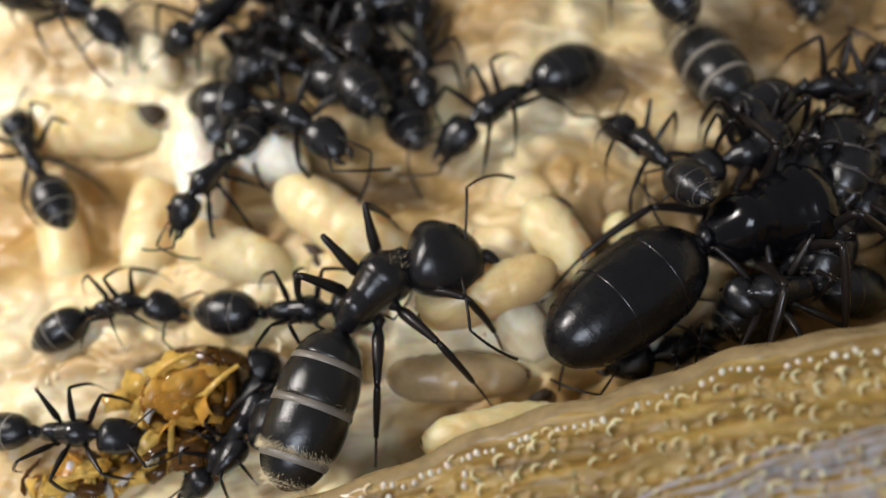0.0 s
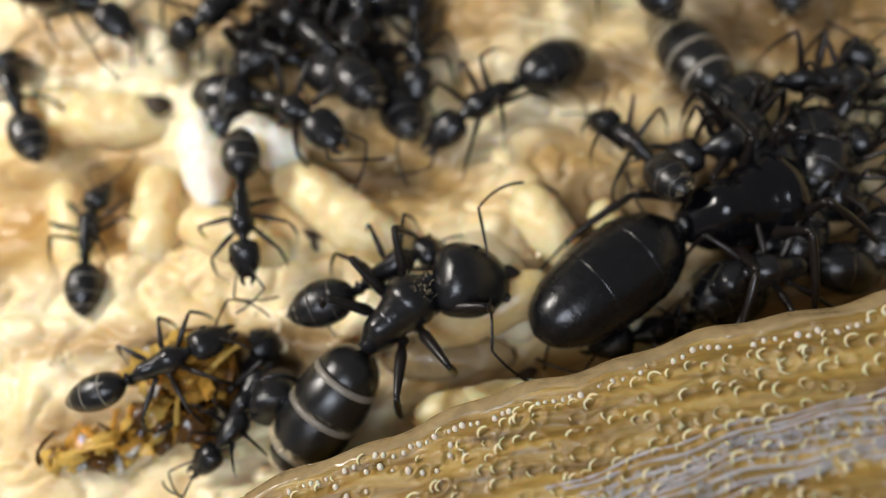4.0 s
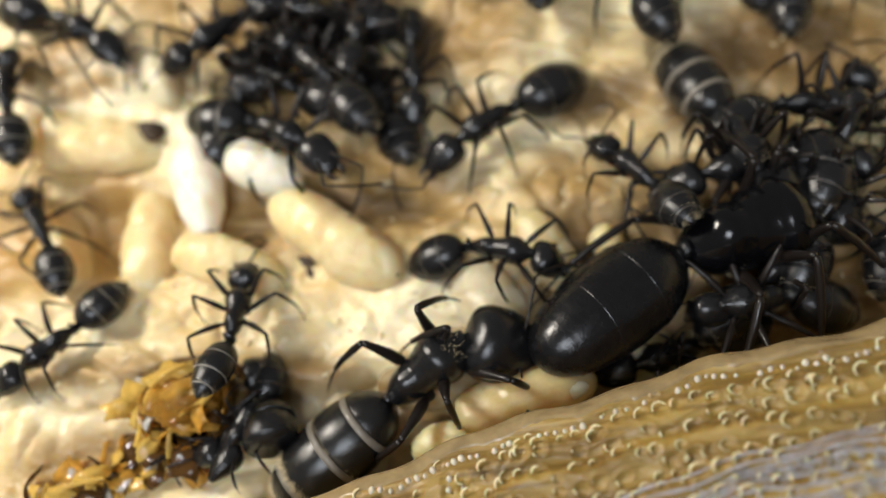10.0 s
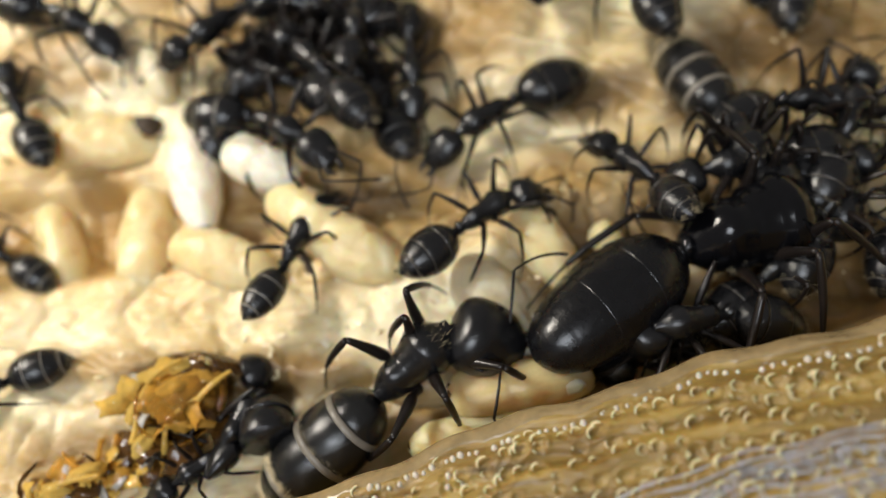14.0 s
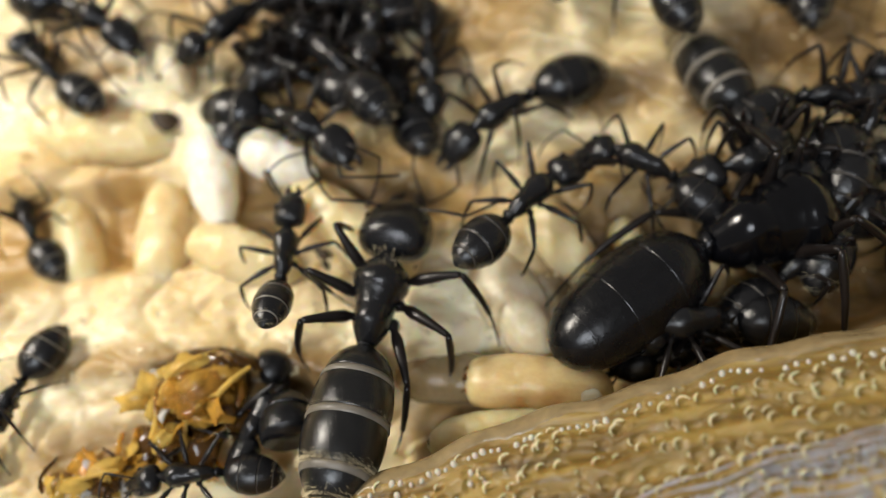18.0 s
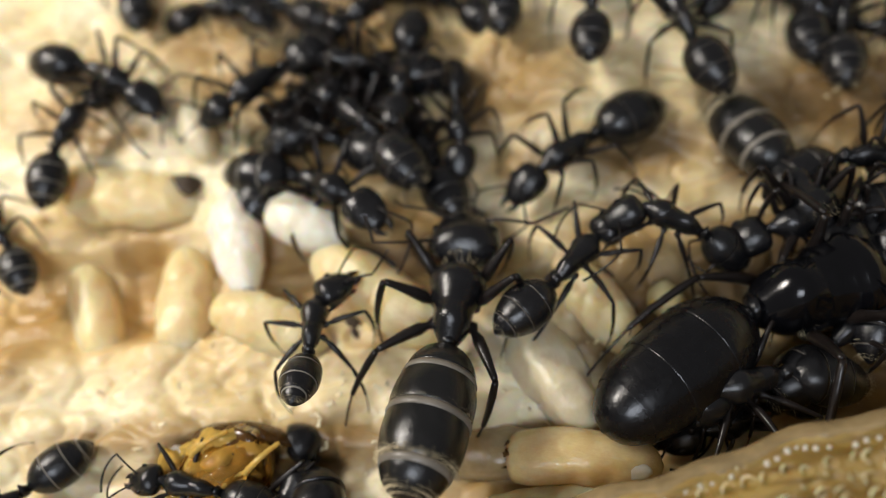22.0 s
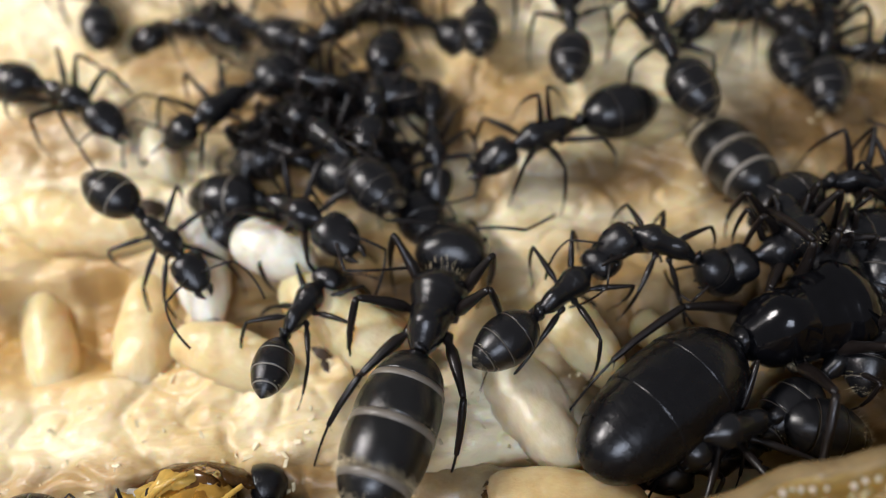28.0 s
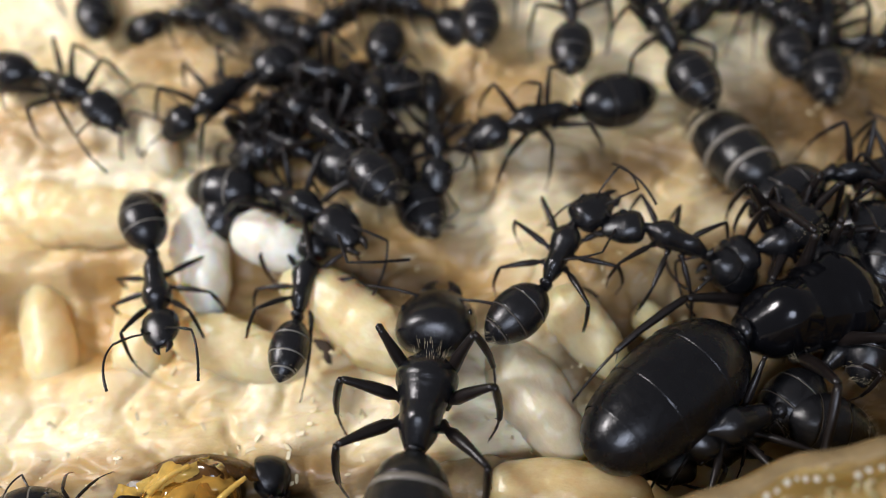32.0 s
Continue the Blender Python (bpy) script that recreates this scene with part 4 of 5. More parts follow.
def husk_pile():
    base = tagged(new("husk_pile"), "heap of torn amber and brown insect husks", "insect remains")
    base.matrix_basis = pose(-9.6 * MM, -4.9 * MM, ground(-9.6, -4.9) * MM)
    rnd = random.Random(12)
    # black remains of old workers
    old = STOCK["worker"]
    for name, me, x, y, z, rx, ry, rz, size in (
            ("dark_thorax", old["thorax"], 2.5, -0.9, 0.75, 20, 10, 60, 0.72), ("dark_shell", old["tergite", 1], 3.25, -0.25, 0.5, 0, 20, 100, 0.82), ("dark_shell", old["tergite", 0], 3.3, -0.2, 0.5, 0, 20, 100, 0.82), ("dark_shell", old["tergite", 0], 3.4, 1.1, 0.5, 10, -15, 20, 0.72), ("dark_shell", old["tergite", 3], 3.0, 0.3, 0.5, 0, -25, 100, 0.72),
            ("dark_head", old["head"], 2.2, -1.7, 0.45, 60, -10, 230, 0.70), ("dark_shell", old["tergite", 0], 2.3, 0.6, 0.4, 40, -30, 200, 0.66),
            ("dark_limb", old["leg"], 1.6, -0.9, 0.7, 0, -20, 30, 0.8), ("dark_limb", old["leg"], 2.9, -1.2, 0.8, 0, 25, 75, 0.8), ("dark_limb", old["shin"], 1.2, -1.6, 0.45, 0, -8, 160, 0.7),
            ("dark_limb", old["shin"], 3.4, 0.0, 0.9, 0, 15, 215, 0.7), ("dark_limb", old["leg"], 0.4, -1.5, 0.5, 0, 5, 200, 0.7)):
        part(name, me, None, base, "glossy black remains of an old worker", at=pose(x * MM, y * MM, z * MM, rx, ry, rz) @ Matrix.Scale(size, 4))
    # an amber shell broken open like a cup, with folded sheets in it
    bm = bmesh.new()
    cup = rings_into(bm, [(Vector((0, 0, z)) * MM, Vector((r * MM, 0, 0)), Vector((0, r * 0.82 * MM, 0))) for r, z in ((0.7, 0.0), (1.35, 0.12), (1.75, 0.5), (1.85, 0.85), (1.75, 1.15), (1.6, 1.3))], 28, close=False)
    for k, v in enumerate(cup[-1]):
        v.co.z += (0.10 * math.sin(1.3 * k) + 0.22 * math.sin(0.45 * k + 1) - 0.15) * MM
    bm.faces.new(cup[0][::-1])
    for v in bm.verts:
        p = v.co / MM
        v.co *= 1 + 0.16 * noise.noise((p.x * 1.2, p.y * 1.2, p.z * 1.2 + 4))
    bmesh.ops.solidify(bm, geom=bm.faces, thickness=0.05 * MM)
    part("amber_cup", bm, RESIN, base, "broken amber abdomen shell", at=pose(0.2 * MM, 0.15 * MM, 0.0, 14, -6, 40))
    bm = bmesh.new()
    bmesh.ops.create_icosphere(bm, subdivisions=3, radius=1.0)
    for v in bm.verts:
        v.co = Vector((v.co.x * 1.45, v.co.y * 1.15, v.co.z * 0.5)) * (1 + 0.25 * noise.noise(v.co * 2.1)) * MM
    part("dark_lining", bm, UMBER, base, "dark brown dried lining", at=pose(0.35 * MM, 0.0, 0.55 * MM))
    for x, y, z, rx, ry, rz, a, b, m in ((-0.1, 0.35, 1.15, 28, 10, 75, 1.0, 0.65, SHELL), (0.6, 0.6, 1.2, 18, -8, 10, 1.0, 0.55, SHELL), (1.0, 0.1, 1.05, 12, 8, 60, 0.9, 0.5, UMBER), (-0.9, 0.4, 1.2, -40, 25, 100, 0.8, 0.45, SHELL),
                                         (0.3, -0.7, 1.05, -50, 5, 15, 1.1, 0.5, SHELL), (-1.9, 0.2, 0.8, 30, -50, 40, 0.75, 0.45, GOLD), (-2.2, 0.0, 0.95, 10, 40, 20, 0.5, 0.35, GOLD), (1.6, -0.9, 0.8, 30, -35, 120, 0.9, 0.45, UMBER),
                                         (-1.3, 0.95, 1.05, 20, 10, 160, 0.7, 0.25, FILM), (-1.0, -0.2, 0.9, -30, 30, 50, 0.6, 0.4, FILM), (0.5, -1.6, 0.6, 25, 15, 80, 1.0, 0.55, UMBER), (-0.6, -1.3, 0.6, -20, 30, 30, 0.9, 0.5, UMBER), (-0.5, 0.6, 1.55, 15, -25, 40, 0.8, 0.4, GOLD), (0.3, 0.8, 1.65, 25, 5, 15, 0.9, 0.35, GOLD), (-0.9, 0.0, 1.3, -10, -30, 70, 0.7, 0.4, GOLD), (0.9, -0.4, 1.5, -20, 15, 100, 0.7, 0.3, SHELL), (1.2, 0.7, 1.5, 15, 25, -20, 0.8, 0.35, UMBER)):
        part("folded_sheet", shard_mesh(rnd, a, b, m, 1.3), None, base, at=pose(x * MM, y * MM, z * MM, rx, ry, rz))
    bm = bmesh.new()
    bmesh.ops.create_icosphere(bm, subdivisions=4, radius=1.0)
    for v in bm.verts:
        v.co = Vector((v.co.x * 1.3, v.co.y * 1.0, v.co.z * 0.72)) * (1 + 0.32 * noise.noise(v.co * 1.6) - 0.30 * abs(noise.noise(v.co * 2.6 + Vector((3, 1, 2)))) + 0.08 * noise.noise(v.co * 6)) * MM
    part("resin_dome", bm, RESIN, base, "glossy amber-brown body of the dead insect", at=pose(0.5 * MM, 0.1 * MM, 1.1 * MM, 0, 8, 25))
    # ringed golden legs of the dead insect
    for pts in (((-0.75, 0.5, 1.55), (-0.2, 0.85, 1.95), (0.55, 1.15, 1.75)), ((1.1, -0.3, 1.45), (1.7, 0.15, 1.8), (2.3, 0.6, 1.55)), ((-0.1, -1.1, 1.15), (0.35, -0.5, 1.65), (1.1, -0.25, 1.5)),
                ((-1.5, -1.4, 0.75), (-1.15, -0.9, 1.15), (-1.35, -0.2, 1.0)), ((-0.3, -1.9, 0.6), (-0.25, -1.3, 1.0), (-0.05, -0.7, 1.25)), ((-4.6, -2.7, 0.55), (-3.6, -2.45, 0.8), (-2.6, -2.4, 0.7))):
        bm = bmesh.new()
        p, q, r = (Vector(v) for v in pts)
        line = [p * (1 - u) ** 2 + q * 2 * u * (1 - u) + r * u * u for u in (k / 24 for k in range(25))]
        tube_into(bm, [v * MM for v in line], [(0.13 - 0.05 * k / 24) * (1.0 + 0.10 * math.sin(2.1 * k)) * MM for k in range(25)], 8)
        part("ringed_limb", bm, GOLD, base, "golden ringed insect leg")
    shapes = [shard_mesh(rnd, a, b, m, c) for a, b, m, c in ((0.9, 0.42, SHELL, 1.5), (0.6, 0.30, GOLD, 1.2), (0.8, 0.30, SHELL, 1.6), (0.45, 0.25, GOLD, 0.8), (1.0, 0.35, UMBER, 1.9), (0.5, 0.2, FILM, 0.6), (1.1, 0.5, UMBER, 1.1), (0.8, 0.35, SHELL, 1.4))]
    limbs = [spindle_mesh(rnd, n, w, m) for n, w, m in ((1.5, 0.10, SHELL), (1.2, 0.13, SHELL), (1.7, 0.10, UMBER), (1.8, 0.08, BROWN), (1.3, 0.13, UMBER))]
    # smooth golden lumps of dried flesh
    for x, y, z, a, b, turn, m in ((-2.2, 0.15, 0.7, 0.55, 0.38, 30, GOLD), (-1.5, -0.35, 0.8, 0.5, 0.3, 80, GOLD), (-0.5, 0.1, 1.15, 0.75, 0.5, 50, SHELL), (0.45, 0.25, 1.35, 0.85, 0.5, 20, SHELL), (0.2, -0.8, 1.0, 0.7, 0.42, -30, SHELL),
                                   (-1.0, -1.4, 0.7, 0.6, 0.35, 60, GOLD), (1.2, 0.6, 1.2, 0.7, 0.4, -10, SHELL), (-3.2, -2.2, 0.5, 0.65, 0.32, 20, GOLD), (-4.3, -2.7, 0.4, 0.6, 0.3, 5, GOLD), (-0.9, 0.9, 1.1, 0.5, 0.26, 20, GOLD)):
        bm = bmesh.new()
        bmesh.ops.create_icosphere(bm, subdivisions=3, radius=1.0)
        for v in bm.verts:
            v.co = Vector((v.co.x * a, v.co.y * b, v.co.z * b)) * (1 + 0.35 * noise.noise(v.co * 1.7 + Vector((x * 3, y * 3, 0)))) * MM
        part("golden_lump", bm, m, base, at=pose(x * MM, y * MM, z * MM, 0, 12, turn))
    for k in range(66):
        if k < 16:
            u, r = rnd.uniform(0, 6.28), rnd.uniform(0.8, 1.05)
            x, y = 0.2 + 2.3 * r * math.cos(u), 0.0 + 1.75 * r * math.sin(u)
            z = 0.15 + rnd.uniform(-0.1, 0.25)
        else:
            f = rnd.uniform(0, 1)
            x, y, z = -0.6 - 4.6 * f + rnd.uniform(-0.8, 0.8), -1.3 - 1.6 * f + rnd.uniform(-0.7, 0.7), 0.28 + rnd.uniform(0, 0.5) * (1 - f)
        if (x - 2.7) ** 2 + (y - 0.1) ** 2 < 2.2 or (k < 16 and y > 0.6):
            continue
        piece = rnd.choice(shapes) if rnd.random() < 0.8 else rnd.choice(limbs)
        g = ground(x - 9.6, y - 4.9) - ground(-9.6, -4.9)
        part("shell_limb" if piece in limbs else "shell_shard", piece, None, base, at=pose(x * MM, y * MM, (z + max(-0.6, min(0.4, g))) * MM, rnd.uniform(-35, 35), rnd.uniform(-35, 35), rnd.uniform(0, 360)) @ Matrix.Scale(rnd.uniform(0.6, 1.1), 4))
    # the brown arched back of an old shell, behind the heap
    bm = bmesh.new()
    rows = []
    for i in range(19):
        th = math.pi * i / 18
        rows.append([bm.verts.new(Vector((2.0 * math.cos(th), 0.95 * math.sin(th) * math.cos(ph), 1.25 * math.sin(th) * math.sin(ph))) * (1 + 0.10 * noise.noise((3 * math.cos(th), 2 * ph, 3))) * MM) for ph in (0.0, 0.3, 0.6, 0.9, 1.2, 1.5, 1.75 + 0.12 * math.sin(2.7 * i))])
    for p, q in zip(rows, rows[1:]):
        for k in range(6):
            bm.faces.new((p[k], q[k], q[k + 1], p[k + 1]))
    bmesh.ops.remove_doubles(bm, verts=bm.verts, dist=1e-6)
    bmesh.ops.solidify(bm, geom=bm.faces, thickness=0.06 * MM)
    part("arched_shell", bm, UMBER, base, "dark brown arched shell", at=pose(0.6 * MM, 0.9 * MM, 0.25 * MM, -12, 0, -8))
    return base


husk_pile()


# ---- crumbs and specks ----
def crumb(name, x, y, a, b, turn, mat, label):
    bm = bmesh.new()
    bmesh.ops.create_icosphere(bm, subdivisions=3, radius=0.5)
    for v in bm.verts:
        v.co *= 1 + 0.35 * noise.noise(v.co * 2.3 + Vector((x, y, 0)))
    bmesh.ops.transform(bm, matrix=Matrix.Diagonal((a * MM, b * MM, 0.6 * b * MM, 1)), verts=bm.verts)
    ob = tagged(new(name, mesh_of(name, bm, mat)), label, "crumb")
    ob.matrix_basis = pose(x * MM, y * MM, (ground(x, y) + 0.22 * b) * MM, 0, 0, turn)
    return ob


# raised strip added for the bright ridge of the far floor
crumb("pale_ridge", 9.25, 9.78, 4.2, 0.6, -22, FLOOR, "pale raised ridge on the far floor")
crumb("sliver", -1.5, 4.0, 0.62, 0.14, 5, SCRAP, "tiny pale sliver of wood on the floor")
crumb("pellet", -11.95, 7.5, 1.7, 1.1, -10, SPECK, "small brown pellet beside the cocoons")
crumb("flake", -4.94, 0.52, 0.85, 0.4, -40, SPECK, "small dark flake on the floor")
crumb("flake", 4.91, 1.17, 0.75, 0.3, -30, SPECK, "small dark flake on the floor")
crumb("flake", 3.09, -5.93, 0.9, 0.45, 20, SPECK, "small dark flake in the trench")
crumb("flake", 0.59, -4.68, 0.7, 0.4, 20, SPECK, "small dark flake in the trench")
crumb("flake", -4.79, 0.02, 0.6, 0.3, -60, SPECK, "small dark flake on the ledge")


def litter(name, label, count, place, size, mat, seed):
    """Many tiny scraps of wood lying about."""
    rnd = random.Random(seed)
    verts, faces = [], []
    for _ in range(count):
        x, y = place(rnd)
        s = size * rnd.uniform(0.4, 1.3)
        m = Matrix.Translation(Vector((x, y, ground(x, y) + 0.1 * s)) * MM) @ Euler((rnd.uniform(-0.5, 0.5), rnd.uniform(-0.5, 0.5), rnd.uniform(0, 6.3))).to_matrix().to_4x4()
        n = len(verts)
        for z in (-1, 1):
            for u, v in ((-1, -0.5), (1, -0.6), (0.8, 0.5), (-0.7, 0.7)):
                verts.append(m @ (Vector((u * rnd.uniform(0.6, 1), v * rnd.uniform(0.5, 1) * 0.6, z * 0.14)) * s * MM))
        faces += [(n + 3, n + 2, n + 1, n), (n + 4, n + 5, n + 6, n + 7)] + [(n + k, n + (k + 1) % 4, n + 4 + (k + 1) % 4, n + 4 + k) for k in range(4)]
    me = bpy.data.meshes.new(name)
    me.from_pydata(verts, [], faces)
    me.materials.append(mat)
    return tagged(new(name, me), label, "wood dust", kind="stuff")


litter("wood_crumbs", "pale scraps of gnawed wood on the ledge", 130, lambda r: (r.uniform(-16, 9), r.gauss(-2.0, 1.6)), 0.20, SCRAP, 4)
litter("wood_dust", "pale scraps of gnawed wood across the floor", 120, lambda r: (r.uniform(-20, 20), r.uniform(-3, 20)), 0.15, SCRAP, 5)

# ---- open pores along the wood strip ----
def rim_mesh(r, arc, tube):
    bm = bmesh.new()
    pts = [Vector((r * math.cos(a), r * 0.85 * math.sin(a), 0.02 * math.sin(a * 2))) * MM for a in (radians(-arc / 2 + arc * k / 9 - 20) for k in range(10))]
    tube_into(bm, pts, [tube * MM * (0.35 + 0.65 * math.sin(math.pi * (k + 0.6) / 10.2)) for k in range(10)], 6)
    return mesh_of("pore_rim", bm, RIM)


def bead_mesh(r):
    bm = bmesh.new()
    bmesh.ops.create_icosphere(bm, subdivisions=2, radius=r * MM)
    bmesh.ops.scale(bm, vec=(0.95, 1.2, 0.85), verts=bm.verts)
    return mesh_of("wet_bead", bm, DROP)


rims = [rim_mesh(r, a, t) for r, a, t in ((0.20, 150, 0.036), (0.20, 120, 0.040), (0.20, 180, 0.030), (0.20, 95, 0.042))]
beads = [bead_mesh(0.10), bead_mesh(0.085), bead_mesh(0.07)]
rnd = random.Random(8)
far = []
for n, (x, d, k, r) in enumerate(PORES):
    y, _ = crest(x)
    z = strip_z(x, d)
    slope = math.degrees(math.atan((strip_z(x, d + 0.1) - strip_z(x, d - 0.1)) / 0.2))
    at = pose(x * MM, (y - d) * MM, (z + 0.02) * MM, -slope, 0, 184 + rnd.gauss(0, 16)) @ Matrix.Scale(rnd.uniform(0.8, 1.3) if k < 1 else r / 0.2 * 1.05, 4)
    me = rnd.choice(beads) if rnd.random() < (0.9 if k < 1 else 0.6 if k < 3 and x < 1 else 0.0) else rnd.choice(rims)
    if n < 300:
        part("wet_bead" if me in beads else "pore_rim", me, None, strip, at=at)
    else:
        far.append((me, at))
bm = bmesh.new()
for me, at in far:
    n = len(bm.verts)
    bm.from_mesh(me)
    bm.verts.ensure_lookup_table()
    for v in bm.verts[n:]:
        v.co = at @ v.co
tagged(part("pore_rims", bm, RIM, strip), kind="stuff")

# the pale wet skin along the strip's far edge
bm = bmesh.new()
rows = []
for i in range(190):
    x = -6.5 + 0.12 * i
    wide = 0.50 + 0.25 * noise.noise((x * 0.7, 2.0, 0)) + 0.10 * noise.noise((x * 3, 5.0, 0))
    rows.append([bm.verts.new(Vector((x, crest(x)[0] + 0.05 - (wide + 0.05) * k / 6, strip_z(x, max(0, wide * k / 6)) + (0.035 + 0.05 * noise.noise((x * 4, k * 1.3, 8)) if 0 < k < 6 else -0.02))) * MM) for k in range(7)])
for p, q in zip(rows, rows[1:]):
    for k in range(6):
        bm.faces.new((p[k], p[k + 1], q[k + 1], q[k]))
part("pale_margin", bm, MARGIN, strip, "pale wet skin along the edge")

# pale frothy fibres where the strip is torn
bm = bmesh.new()
rnd = random.Random(15)
for k in range(9):
    d0 = 3.1 + 0.22 * k
    pts = []
    for i in range(40):
        x = 3 + k * 0.5 + i * 0.34
        d = d0 + 0.10 * math.sin(0.8 * x + k) - 0.05 * (x - 8)
        pts.append(Vector((x, crest(x)[0] - d, strip_z(x, d) + 0.03)) * MM)
    tube_into(bm, pts, [rnd.uniform(0.02, 0.07) * MM for _ in pts], 6)
tagged(part("torn_fibres", bm, FROTH, strip, "whitish torn fibres"), kind="stuff")
bm = bmesh.new()
foam = [rim_mesh(r, a, t) for r, a, t in ((0.11, 250, 0.022), (0.15, 220, 0.025), (0.08, 300, 0.02))]
for k in range(420):
    x = rnd.uniform(4, 16)
    d = 3.5 + abs(rnd.gauss(0, 0.75)) - 0.05 * (x - 8)
    at = pose(x * MM, (crest(x)[0] - d) * MM, (strip_z(x, d) + 0.03) * MM, rnd.uniform(-25, 25), rnd.uniform(-25, 25), rnd.uniform(0, 360))
    n = len(bm.verts)
    bm.from_mesh(rnd.choice(foam))
    bm.verts.ensure_lookup_table()
    for v in bm.verts[n:]:
        v.co = at @ v.co
tagged(part("foam_rings", bm, FROTH, strip, "whitish wet froth"), kind="stuff")


def motions():
    crawl(guard, [
        (0, -2.12, -2.36, 44.1, -59.2, 23.8, 0.6, -16, 3, 6), (1, -1.62, -2.83, 39.3, -56.6, 24.3, 0.6, -29, -4, 5), (2, -1.54, -3.15, 38.1, -59.4, 20.5, 0.6, -28, -9, 8),
        (2.5, -1.60, -3.22, 40.6, -60.7, 15.5, 0.6, -14, -9, 9), (4.5, -0.68, -4.18, 37.5, -41.7, 2.7, 0.6, -30, -13, 13), (5, -0.73, -4.29, 37.5, -46.6, 1.0, 0.6, -30, -10, 15),
        (6, -0.99, -4.42, 42.8, -49.7, -8.0, 0.6, -22, -9, 9), (7, -0.96, -4.11, 46.0, -52.5, -8.6, 0.6, -28, -10, 11), (8, -0.26, -4.74, 31.3, -40.2, 1.4, 0.6, -22, -1, 15),
        (9, -0.24, -4.64, 34.2, -45.3, -1.4, 0.6, -23, -3, 12), (10, 0.14, -4.65, 29.5, -49.5, 3.2, 0.6, -32, 2, 16), (12, 0.04, -4.67, 32.0, -58.1, 1.3, 0.6, -27, -1, 12),
        (14, -0.36, -4.56, 35.2, -60.3, -2.4, 0.6, -26, -6, 12), (14.5, -0.41, -4.50, 38.3, -69.6, -6.1, 0.6, -33, -6, 13), (16.5, -1.5, -4.30, 71.8, -4.2, -12.9, 0.6, -14, 9, -6),
        (17, -1.66, -4.29, 72.9, -5.1, -15.4, 0.6, -18, 9, -5), (18, -2.41, -2.63, 73.4, 1.6, 3.6, 0.6, -19, 11, 1), (19, -2.66, -1.76, 77.8, -4.0, 2.0, 0.6, -22, 10, 1),
        (20, -1.74, -1.05, 75.2, 6.9, 1.9, 0.6, -18, 10, -3), (21, -1.31, -1.19, 76.4, 1.1, -1.9, 0.6, -11, 5, -8), (22, -0.84, -0.53, 76.8, 2.9, -4.4, 0.6, -15, 3, -8),
        (23, -0.88, 0.07, 76.6, 4.4, -7.1, 0.6, -14, -0, -9), (24, -0.79, 0.60, 81.6, -2.7, -10.8, 0.6, -8, -4, -11), (24.5, -0.82, 0.74, 84.7, 5.0, -12.8, 0.6, -6, -5, -11),
        (26.5, -0.32, 0.68, 65.6, 6.0, -3.3, 0.6, -8, -9, -10), (27, -0.21, 0.58, 60.6, 4.7, 3.3, 0.6, -14, -8, -11), (28, -0.69, 0.42, 68.4, 6.7, -0.6, 0.6, -13, -4, -9),
        (29, -0.73, 0.18, 72.1, 8.0, -5.1, 0.6, -11, -8, -13), (30, -0.80, 0.18, 74.0, 13.9, -6.2, 0.6, -9, -7, -12), (31, -1.16, -0.71, 68.4, 5.5, -1.0, 0.6, -8, 5, -12),
        (31.5, -1.49, -2.75, 72.5, 5.8, 2.9, 0.6, -12, 8, -6), (32, -1.42, -2.91, 75.3, 3.2, 3.6, 0.6, -13, 8, -5),
    ], seed=1, nod=-9, plant=(
        (0, 0, 2.6, 1.93, -4.35), (2, 0, 2.6, 1.30, -6.17), (4, 0, 2.6, -3.03, -7.75), (5, 5, 14.6, -4.23, -4.71), (3, 7.5, 14.6, -1.43, -4.01), (0, 7.5, 14.6, 3.73, -5.74), (2, 5, 14.6, 0.70, -6.89), (4, 5, 14.6, -3.20, -7.46), (0, 16.3, 17.3, 1.52, -3.82), (2, 16.3, 17.3, 1.06, -6.62), (5, 16.3, 17.3, -4.89, -4.49), (3, 16.3, 17.3, -3.06, -3.11), (0, 17.8, 18.5, 1.61, -3.96), (2, 17.8, 18.5, -0.62, -5.21), (4, 17.8, 18.5, -2.57, -7.31), (5, 17.8, 18.5, -5.46, -4.23), (0, 19.6, 30.8, 0.89, 1.60), (1, 19.6, 30.8, -2.12, 2.82), (2, 19.6, 30.8, 1.38, 0.09), (3, 19.6, 30.8, -3.64, -0.91), (4, 19.6, 30.8, -0.96, -4.62), (5, 19.6, 30.8, -5.28, -3.47), (0, 31.4, 32, 0.91, -2.27), (1, 31.4, 32, -2.43, 0.07), (3, 31.4, 32, -4.24, -2.85),
    ))
